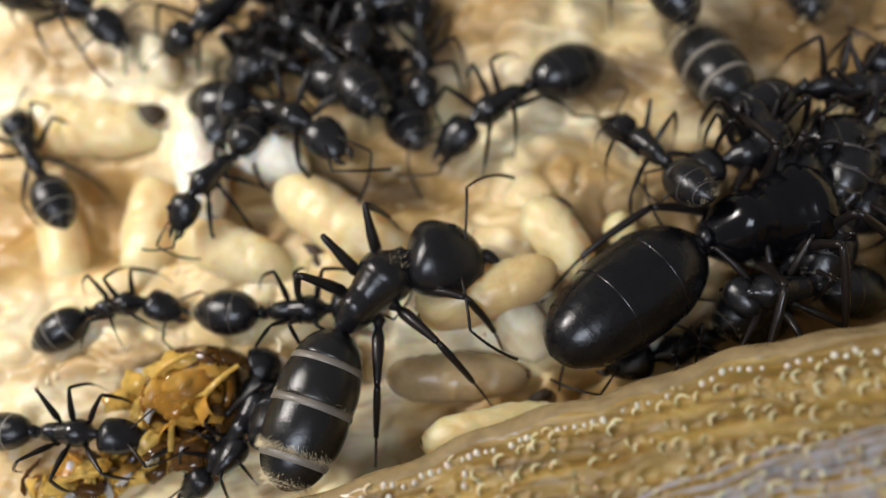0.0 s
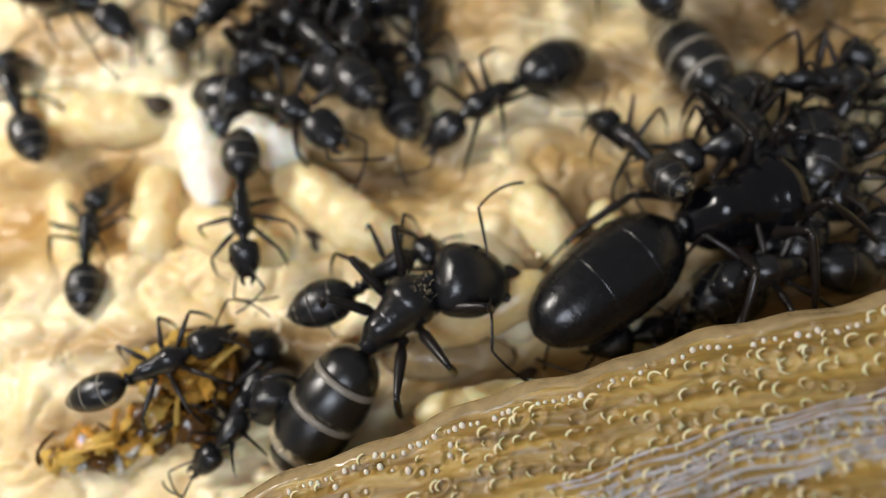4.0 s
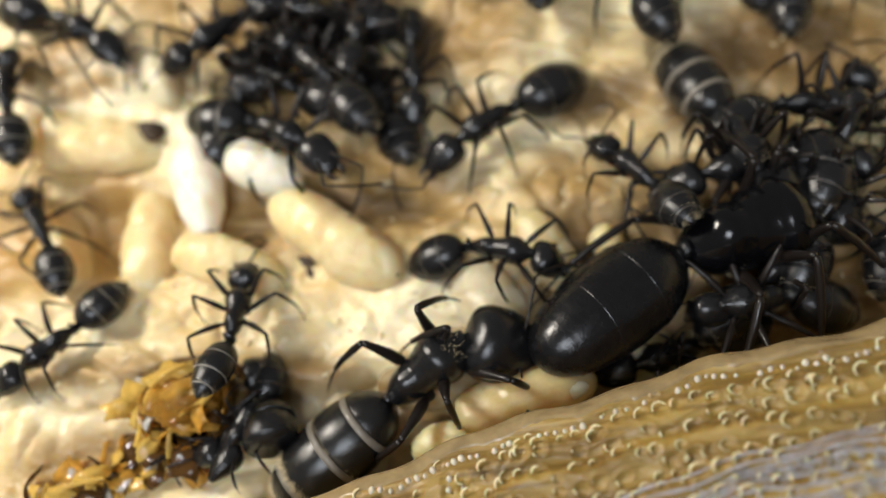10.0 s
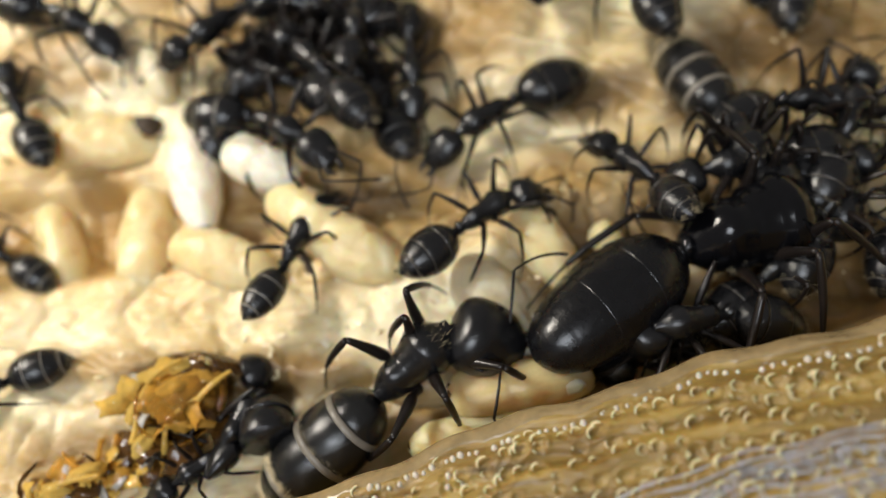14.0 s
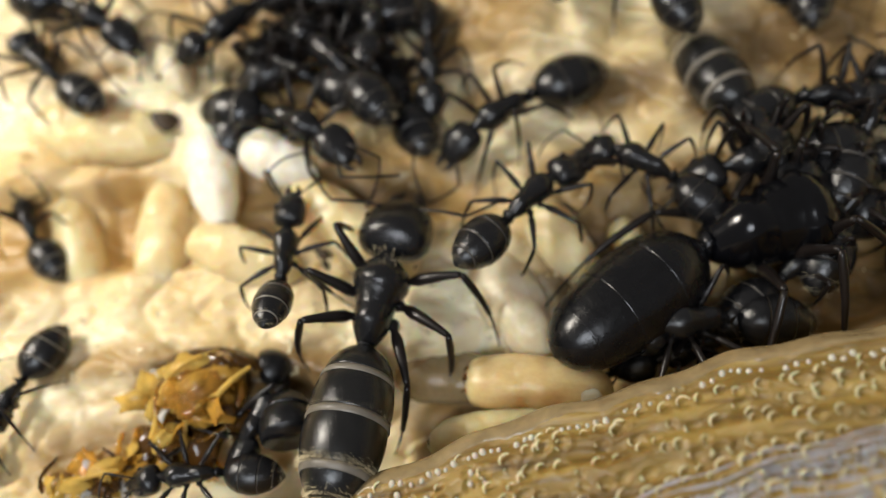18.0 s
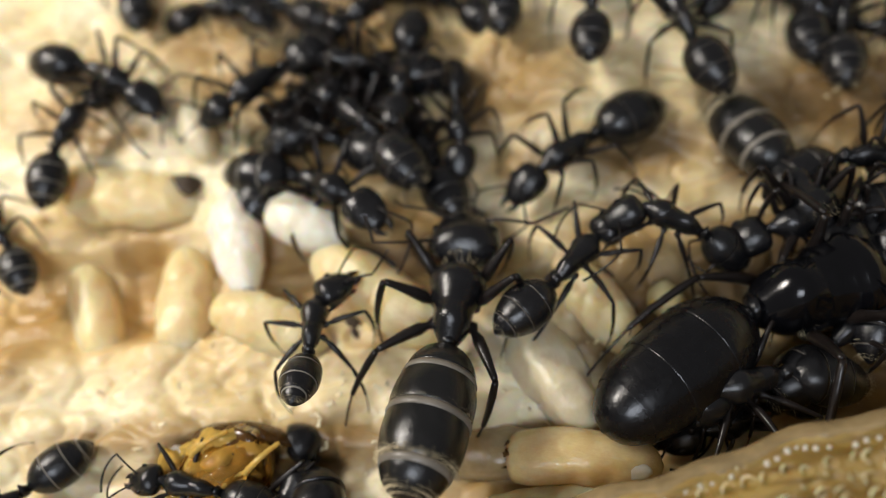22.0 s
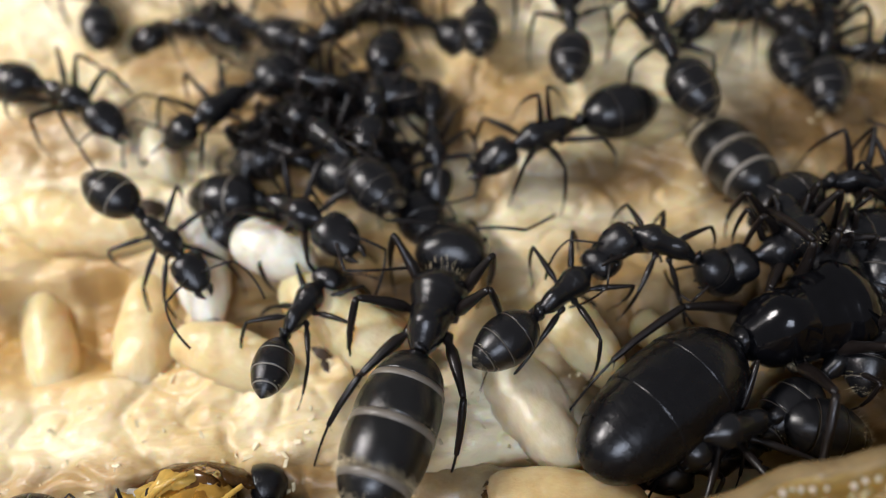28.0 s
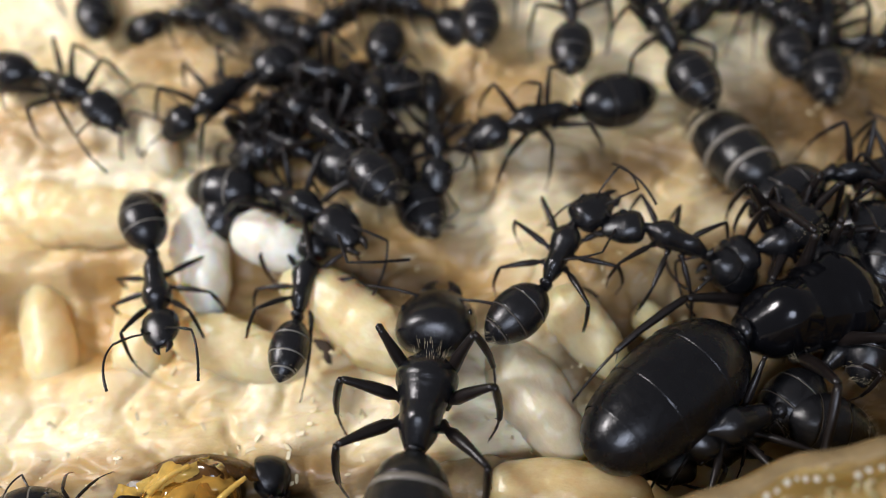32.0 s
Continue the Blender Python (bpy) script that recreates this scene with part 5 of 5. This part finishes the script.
    crawl(nurse, [
        (0, -8.28, 2.95, -133.8, 17.3, 27.5, 2.3, -16, -13, 1), (1, -8.21, 3.15, -122.7, 9.1, 24.1, 2.3, -14, -19, -2), (2, -7.76, 2.35, -95.1, -0.7, 0.9, 1.7, -14, -8, -9),
        (2.5, -7.45, 1.82, -89.9, -1.7, 2.5, 1.7, -15, -14, -9), (4.5, -6.84, 0.33, -88.4, -2.1, 0.6, 1.7, -12, -6, -11), (5, -6.87, 0.38, -87.4, -1.4, -2.6, 1.7, -15, -3, -8),
        (6, -8.08, 0.78, -127, -7.2, 2.9, 1.7, -11, 2, -7), (7, -8.41, 0.37, -132.5, 10.8, -5.3, 1.7, -9, 1, -5), (8, -9.35, 0.29, -138.8, 12, -6.2, 1.2, -1, -2, -3),
        (9, -12.54, -1.02, -142.8, 13.4, -2.4, 0.3, -2, -1, 2), (10, -14.77, -2.38, -141, -10.2, 7.7, 0), (11, -15.19, -3.09, -137.6, -12.4, 9.3, 0),
        (12, -16.88, -3.79, -150.6, 3.7, -2.8, 0), (14.5, -17.33, -4.38, -145.8, 25.3, -18.7, 0), (17, -16.81, -4.79, -127.2, -3, 2.2, 0),
        (18, -16.73, -4.87, -114.4, 6.9, -5.2, 0), (19, -17.15, -4.76, -125, 16.7, -12.5, 0), (20, -17.27, -5.33, -132.8, 2, -1.5, 0),
        (21, -17.24, -5.14, -140.5, 8.8, -6.6, 0), (22, -17.34, -5.55, -143.4, -0.6, 0.4, 0), (24, -17, -5.21, -151.5, 22.3, -16.5, 0),
        (32, -17, -5.21, -151.5, 22.3, -16.5, 0),
    ], seed=2)
    crawl(walker, [
        (0, -12.18, -1.27, 5, -28.8, 21.2, 0), (1, -13.27, -1.41, 18, -1.2, 0.9, 0), (2, -13.86, -0.84, 21.5, -2.9, 2.2, 0), (2.5, -14.6, -0.11, 53.8, 31.8, -23.4, 0),
        (4.5, -14.01, 2.15, 99, -18.3, 13.6, 1.6), (5, -14.3, 2.49, 99.9, -1.6, 1.2, 1.6), (6, -14.7, 2.85, 105, -3.6, 2.7, 1.6), (7, -14.48, 2.83, 86.4, -27.2, 20.1, 1.6),
        (8, -14.98, 3.31, 94.8, -37.5, 27.3, 1.6), (9, -15.24, 3.35, 112.7, -1.4, 1, 1.6), (10, -16.07, 3.4, 117.8, 14.5, -10.9, 1.6), (11, -17.19, 2.6, 120.4, 4.2, -3.1, 0),
        (12, -18.1, 1.58, 141.6, -17.2, 12.8, 0), (13, -18.74, 2.4, 155.4, -1.3, 1, 0), (14.5, -18.3, 2.96, 140.1, 1, -0.8, 0), (17, -17.89, 3.89, 123.5, -7.7, 5.8, 0),
        (18, -17.94, 4.12, 112.9, -17.7, 13.2, 0), (19, -18.43, 4.84, 120.4, -7.7, 5.8, 0), (20, -19.01, 5.7, 122.5, 1.3, -1, 0), (21, -19.54, 5.99, 127.3, 4.9, -3.7, 0),
        (22, -19.48, 6.06, 130.1, 23, -17.1, 0), (24, -20.46, 6.82, 135.6, 10, -7.5, 0), (32, -20.46, 6.82, 135.6, 10, -7.5, 0),
    ], seed=4)
    crawl(feeder, [
        (0, -5.23, -2.38, -3.9, 10.1, -7.6, 0), (2, -4.07, -2.68, -4.7, -8.9, 6.7, 0), (2.5, -3.75, -2.82, -1.8, -0.5, 0.4, 0),
        (4.5, -0.89, -2.23, 42.2, -9, -26.2, 0.9, -37, -16, -12), (5, -0.32, -1.91, 33.9, -27.4, -21, 0.9, -45, -22, 12), (6, 0.46, -1.33, 26.6, -38, -15.1, 0.9, -38, -19, 10),
        (7, 1.03, -0.56, 23.3, -19.7, 2.7, 0.6, -40, -16, 5), (8, 1.95, -0.56, 15.4, -40.3, 8, 0.6, -40, -8, -2), (9, 2.91, -0.78, -20.2, -6.5, 25.1, 0.6, -47, -19, 10),
        (10, 3.02, -0.85, -20.3, 10.8, 24.4, 0.6, -51, -19, 8), (12, 2.86, -0.18, 7.1, 8.7, -0.4, 0.6, -48, -18, 14), (14, 2.38, 0.64, 32.8, -20.9, 5, 0.6, -19, 2, -8),
        (14.5, 2.68, 0.71, 42.3, -16.7, -1.8, 0.6, -22, 6, -7), (16.5, 3.27, 0.48, 44.5, -19.1, -10.4, 0.9, -11, 5, -15), (17, 3.19, 0.44, 41.9, -15.5, -4.1, 0.9, -10, 1, -15),
        (18, 3.3, 0.61, 43.5, -18.9, -0.1, 0.9, -5, 5, -10), (19, 3.47, 0.86, 47.4, -29.7, -5.6, 0.9, 0, -4, -12), (20, 3.54, 0.94, 43.3, -9.7, -3.9, 0.9, -5, -3, -10),
        (21, 3.58, 0.75, 45.9, -16.3, -12.3, 0.9, -4, -6, -9), (22, 3.58, 0.69, 43.8, -7.4, -8.1, 0.9, -1, -6, -9), (23, 3.62, 1.03, 38.6, -2.8, 0.6, 0.9, -4, -4, -7),
        (24, 3.52, 0.77, 40.1, -5.2, 1.1, 0.9, -15, 11, -2), (24.5, 3.47, 0.73, 36.7, 0.5, 5.3, 0.9, -8, 0, -8), (26.5, 3.48, 0.68, 39.1, -2.1, 0.5, 0.9, 3, 2, -10),
        (27, 3.83, 0.53, 32.1, 3.1, 3.1, 0.9, -4, 3, -5), (28, 3.81, 0.54, 36.7, -0.7, -3.2, 0.9, -9, -5, -7), (30, 3.69, 0.57, 37.8, 0.5, -6.3, 0.9, -5, 2, -6),
        (31, 3.73, 0.5, 41.8, -0.6, -13.9, 0.9, 3, 7, -7), (31.5, 3.76, 1.6, 56.4, -26, -21.3, 0.9, 3, -2, 1), (32, 3.87, 1.81, 57.4, -30.7, -22.2, 0.9, 7, 1, 3),
    ], seed=5, plant=(
        (4, 21, 31, 0.97, -2.07), (2, 20, 31, 4.28, -1.87), (0, 20, 31, 5.62, 0.83), (5, 21, 31, 0.27, -2.13),
    ))
    crawl(climber, [
        (0, -13.31, -6, -8.3, -0.3, 0.2, 0.5), (1, -12.52, -5.9, -8.6, -6.7, 5, 0.8), (2, -11.39, -6.08, -5.3, 4.1, -3.1, 1),
        (2.5, -11.79, -6.22, 0.7, 9.2, -6.9, 1), (4.5, -9.29, -4.57, 26.7, 11.3, -8.4, 1.5), (5, -7.98, -4.88, 22.4, 15.4, -11.5, 1.8),
        (6, -6.74, -4.58, 29.7, -7.4, 5.5, 1.8), (7, -6.5, -4.43, 37, 25.7, -19, 1.8), (8, -5.94, -4.24, 33.8, 8.8, -6.6, 1.8),
        (9, -6.94, -1.74, 62, 14.2, -15.2, 0.8, -31, -17, 5), (10, -7.18, -2.19, 85.2, 9.3, -14.6, 0.8, -10, 5, -16), (12, -5.31, 0.65, 88.2, 4.2, -16.8, 0.8, -15, -7, -3),
        (14, -4.81, 0.52, 64.1, -18.4, -6.4, 0.8, -14, 7, -5), (14.5, -5.17, 0.34, 79.6, -21.4, -10.4, 0.8, -19, 10, -6), (16.5, -5.92, -0.49, 85.1, -21.5, -8.7, 0.8, 5, 11, -16),
        (17, -6.03, -0.47, 87.6, -27.1, -9.9, 0.8, 0, 11, -16), (18, -5.76, -0.66, 87.8, -4.5, -4.2, 1.5, 16, 18, -14), (19, -5.62, -1.05, 91.5, -38.1, -11.8, 1.5, 5, 8, -16),
        (20, -5.73, -1.15, 82.8, -53.1, -1.2, 1.5, 9, 16, -16), (21, -5.85, -1.22, 83.7, -61, -2, 1.5, 13, 12, -16), (22, -5.82, -0.84, 86, -54.4, -2.7, 1.5, 4, 17, -16),
        (23, -6.11, -0.43, 92.6, -53.4, -8.2, 1.5, 2, 17, -16), (24, -6.08, -0.6, 92.1, -44.5, -7.9, 1.5, 10, 21, -16), (24.5, -6.04, -0.41, 88.6, -25.8, -7.6, 1.5, -7, 18, -14),
        (26.5, -5.89, 1.21, 81.6, -9.3, 2.9, 1.5, -18, 11, -3), (27, -5.64, 1.05, 79.8, -39.8, -0.4, 1.5, -20, 14, -7), (28, -5.16, 1.27, 58.9, -9, 18.3, 1.5, -34, 8, -9),
        (29, -5.08, 1.09, 55.2, -42.4, 20.9, 1.5, -10, 15, -6), (30, -5.13, 1.05, 63.1, -20.9, 16.8, 1.5, -17, 14, -7), (31, -5.07, 1.31, 71.1, -9.2, 5.1, 1.5, -5, 8, -8),
        (31.5, -5.26, 1.51, 81.3, -3.5, -5.1, 1.5, -9, 10, -4), (32, -5.26, 2.19, 78.7, -7.1, -1.9, 1.5, -13, 7, -2),
    ], seed=6, plant=(
        (5, 26.6, 32, -7.59, 0.29), (4, 26.6, 32, -5.80, -1.48), (3, 26.6, 32, -7.47, 2.37), (2, 26.6, 31, -3.46, -0.06),
    ))
    crawl(rover, [
        (0, -16.33, 5.8, 118.4, 3.8, -2.8, 0.5), (2, -17.43, 7.92, 119.7, 7.6, -5.7, 0.5), (4.5, -17.97, 8.65, 109.3, -4.6, 3.5, 0.5),
        (6, -17.61, 9.46, 100, -0.6, 0.5, 0.5), (9, -17.73, 9.73, 100.2, 5.9, -4.4, 0.5), (12, -17.49, 9.35, 106.6, -10.5, 7.8, 0.5),
        (13, -17.52, 9.03, 117.7, -1.4, 1, 0.5), (14.5, -17.04, 8.86, 116, -0.7, 0.5, 0.5), (17, -16.94, 10.07, 151.4, -10.9, 8.1, 0.5),
        (18, -16.86, 10.27, 133.2, -10.8, 8.1, 0.5), (19, -17.29, 10.52, 116.9, 7.7, -5.8, 0.5), (20, -17.61, 10.62, 116.8, 6.2, -4.7, 0.5),
        (21, -17.11, 10.58, 112.8, 6.7, -5, 0.5), (22, -16.35, 10.2, 66.4, -25.2, 18.7, 0.5), (22.5, -15.76, 8.93, 20.3, -48.6, 44.4, 0.5),
        (23, -14.28, 7.01, -22.5, -22.1, 49.4, 1.8, -9, -17, 5), (24, -13.9, 6.49, -38.1, 1.4, 25.3, 1.8, -6, -12, -3), (26.5, -12.19, 6.52, -40.5, -4.7, 16.6, 1.8, -14, -4, -7),
        (27, -11.78, 5.65, -53.2, 2.2, 18.9, 1.8, -10, 0, -6), (28, -10.39, 5.01, -50.4, -8.6, 12.8, 1.8, 6, 1, -13), (29, -10.55, 4.65, -62.9, -6.3, 7.7, 1.8, 9, -1, -10),
        (30, -10.8, 4.52, -68.2, -12, 6.5, 1.8, 23, -3, -12), (31, -10.82, 4.36, -76.5, -3.7, 14.5, 1.8, 25, -3, -13), (31.5, -10.76, 4.07, -77, -3.3, 13.2, 1.8, 20, -4, -11),
        (32, -10.53, 2.96, -82.1, 7.9, 10.9, 1.8, 32, -2, -11),
    ], seed=7)
    crawl(digger, [
        (0, -8.12, -6.82, -125.8, -18, 13.4, 0.3), (5, -7.86, -7.03, -121.6, -30.9, 22.7, 0.3), (8, -7.26, -6.57, -124.6, -43.5, 31.2, 0.3), (10, -7.33, -6.1, -134.6, -48.6, 41.1, 0.3),
        (12, -7.74, -6.47, -145.4, -9.8, 7.3, 0.3), (13, -8.38, -7, -150, -8, 6, 0.3), (14.5, -9.03, -7.48, -149.8, 4.9, -3.7, 0.3), (17, -9.33, -8.17, -165.3, -8.8, 6.6, 0.8),
        (18, -9.57, -7.78, 179.1, 9.5, -7.1, 1), (19, -9.28, -6.88, 165.8, 7.3, -5.5, 1.2), (20, -9.45, -5.94, 141, -17, 12.7, 1.5), (21, -9.38, -5.6, 150.3, -4.7, 3.5, 1.5),
        (22, -10.39, -5.4, 162.9, 8.4, -6.3, 1), (24, -10.01, -5.45, 163.9, 8.1, -6.1, 0.3), (27, -10.37, -5.7, 161.1, 1.5, -1.1, 0.3), (30, -11.41, -4.57, 146.2, -1.6, 1.2, 0.3),
        (31, -11.58, -4.52, 148.4, 0.6, -0.4, 0.3), (31.5, -12.25, -4.88, 149.6, -1.6, 1.2, 0.3), (32, -12.62, -5.02, 150.9, 5.2, -3.9, 0.3),
    ], seed=8)
    crawl(trader, [
        (0, 2.91, 5.36, -150.1, 8.8, -6.6, 0), (2, 2.87, 5.24, -151, 2.8, -2.1, 0), (5, 2.81, 5.18, -150, 1.5, -1.1, 0), (13, 2.86, 5.29, -150.5, 8.1, -6.1, 0),
        (18, 2.78, 5.39, -151.3, 11.8, -8.8, 0), (19, 2.82, 5.37, -150.5, 9.9, -7.4, 0), (20, 2.9, 5.34, -152.1, 1.6, -1.2, 0), (21, 4.1, 6.19, -153.8, 6.7, -5, 0),
        (22, 4.2, 6.06, -149, 6, -4.5, 0), (23, 4.3, 6.38, -141.8, 13.4, -10, 0), (24, 4.28, 6.61, -144, 17.7, -13.2, 0), (27, 4.27, 7.37, -153.1, 26.3, -19.5, 0),
        (28, 4.4, 7.59, -162, 0.9, -0.7, 0), (30, 4.48, 7.86, -169.4, -0.7, 0.5, 0), (31, 4.25, 7.98, -182.4, -16.5, 12.3, 0), (31.5, 4.18, 7.94, -165.7, 6, -4.5, 0),
        (32, 4.21, 8.03, -169.4, -3.7, 2.8, 0),
    ], seed=9)
    crawl(beggar, [
        (0, 8.25, 2.05, 114, 2.5, -3, 0.6, -9, 9, -20), (2, 8.15, 1.93, 112.3, 3.7, -3.2, 0.6, -9, 9, -21), (8, 8.35, 1.76, 119.0, -5.0, -11.3, 0.6, -13, 14, -16),
        (12, 8.25, 1.83, 119.9, -2.2, -13.0, 0.6, -9, 13, -15), (14.5, 8.27, 1.86, 122, 4, -16, 0.6, -16, 15, -15), (17, 8.34, 1.94, 127.5, 24.1, -26.8, 0.6, -34, 20, -15),
        (18, 7.7, 1.85, 142, 26, -12, 0.9, -26, -8, 0), (19, 7.0, 1.77, 157.0, 28.4, 4.7, 1.3, -18, -34, 12), (21, 7.0, 1.8, 153, 41, 10, 1.3, -20, -34, 12),
        (23, 6.97, 1.82, 149.2, 53.4, 14, 1.3, -22, -34, 11), (24, 6.98, 2.2, 158.5, 46.0, 7, 1.3, -25, -34, 18), (27, 7.24, 1.93, 152.5, 58.6, 15, 1.3, -26, -34, 12),
        (31, 7.31, 1.78, 152.7, 52.6, 15, 1.3, -26, -34, 9), (31.5, 7.5, 1.76, 151, 36, 15, 1.3, -18, -34, 9), (32, 7.65, 1.75, 150, 22, 15, 1.3, -10, -34, 9),
    ], seed=10)
    crawl(cleaner, [
        (0, 11.17, -3.85, 185.2, 19.8, -6.1, 1, -108, -10, 15), (2, 11.48, -3.97, 188.2, 11.0, -7.5, 1, -103, -10, 15), (6, 12.18, -3.79, 188.7, -133.4, -10.7, 1, -55, -7, 15),
        (9, 11.68, -3.80, 185.0, -131.9, -12.2, 1, -69, -3, 15), (10, 10.96, -3.85, 188.5, -103.0, -19.6, 1, -76, -13, 15), (12, 8.52, -4.66, 195.8, -39.2, -25.5, 1, -72, -8, 15),
        (14, 8.57, -4.51, 190.7, 61.3, -22.4, 1, -74, -9, 13), (14.5, 8.62, -4.53, 192.8, 52.2, -24.2, 1, -80, -9, 15), (17, 7.96, -4.44, 188.0, 13.1, -16.6, 1, -94, 2, 15),
        (18, 7.91, -4.49, 187.1, 1.5, -14.6, 1, -87, 4, 15), (20, 7.67, -4.70, 203.1, 2.4, -31.9, 1, -91, -7, 15), (22, 8.10, -4.31, 193.6, 96.4, -21.8, 1, -71, -2, 15),
        (24, 7.97, -4.59, 194.9, 87.4, -25.6, 1, -76, -4, 14), (27, 8.00, -4.51, 193.2, -11.6, -31.6, 1, -85, 1, 15), (30, 8.10, -4.63, 191.9, 1.1, -33.8, 1, -88, 8, 15),
        (32, 8.08, -4.64, 191.7, 21.1, -32.1, 1, -90, 7, 15),
    ], seed=11)
    walk(carried_cocoon, [
        (0, pose(1.62 * MM, -2.40 * MM, 0.94 * MM, -90, 6, -170)),
        (1, pose(2.04 * MM, -2.86 * MM, 0.94 * MM, -90, 6, -171)),
        (2, pose(2.03 * MM, -3.20 * MM, 0.94 * MM, -85, 6, -168)),
        (2.5, pose(2.04 * MM, -3.13 * MM, 0.90 * MM, -80, 7, -168)),
        (4.5, pose(1.83 * MM, -3.90 * MM, 0.54 * MM, -70, 17, -170)),
        (5, pose(1.81 * MM, -4.08 * MM, 0.54 * MM, -65, 17, -170)),
        (6, pose(1.83 * MM, -4.05 * MM, 0.51 * MM, -50, 15, -172)),
        (7, pose(2.06 * MM, -4.31 * MM, 0.26 * MM, -25, 12, -168)),
        (8, pose(2.55 * MM, -5.82 * MM, 0.05 * MM, 0, 5, -167)),
        (9, pose(2.81 * MM, -5.92 * MM, 0.25 * MM, 0, 5, -166)),
        (10, pose(3.06 * MM, -6.07 * MM, 0.15 * MM, 0, 3, -170)),
        (12, pose(3.12 * MM, -5.96 * MM, 0.10 * MM, 0, 2, -172)),
        (14, pose(2.97 * MM, -5.74 * MM, 0.05 * MM, 0, 1, -179)),
        (14.5, pose(3.00 * MM, -5.73 * MM, 0.05 * MM, 0, 1, -180)),
        (16.5, pose(2.86 * MM, -5.50 * MM, 0.05 * MM, 0, 1, -188)),
        (17, pose(2.86 * MM, -5.75 * MM, 0.05 * MM, 0, 1, -191)),
        (18, pose(2.87 * MM, -5.78 * MM, 0.05 * MM, 0, 1, -191)),
        (32, pose(2.88 * MM, -5.82 * MM, 0.05 * MM, 0, 1, -191)),
    ])


motions()
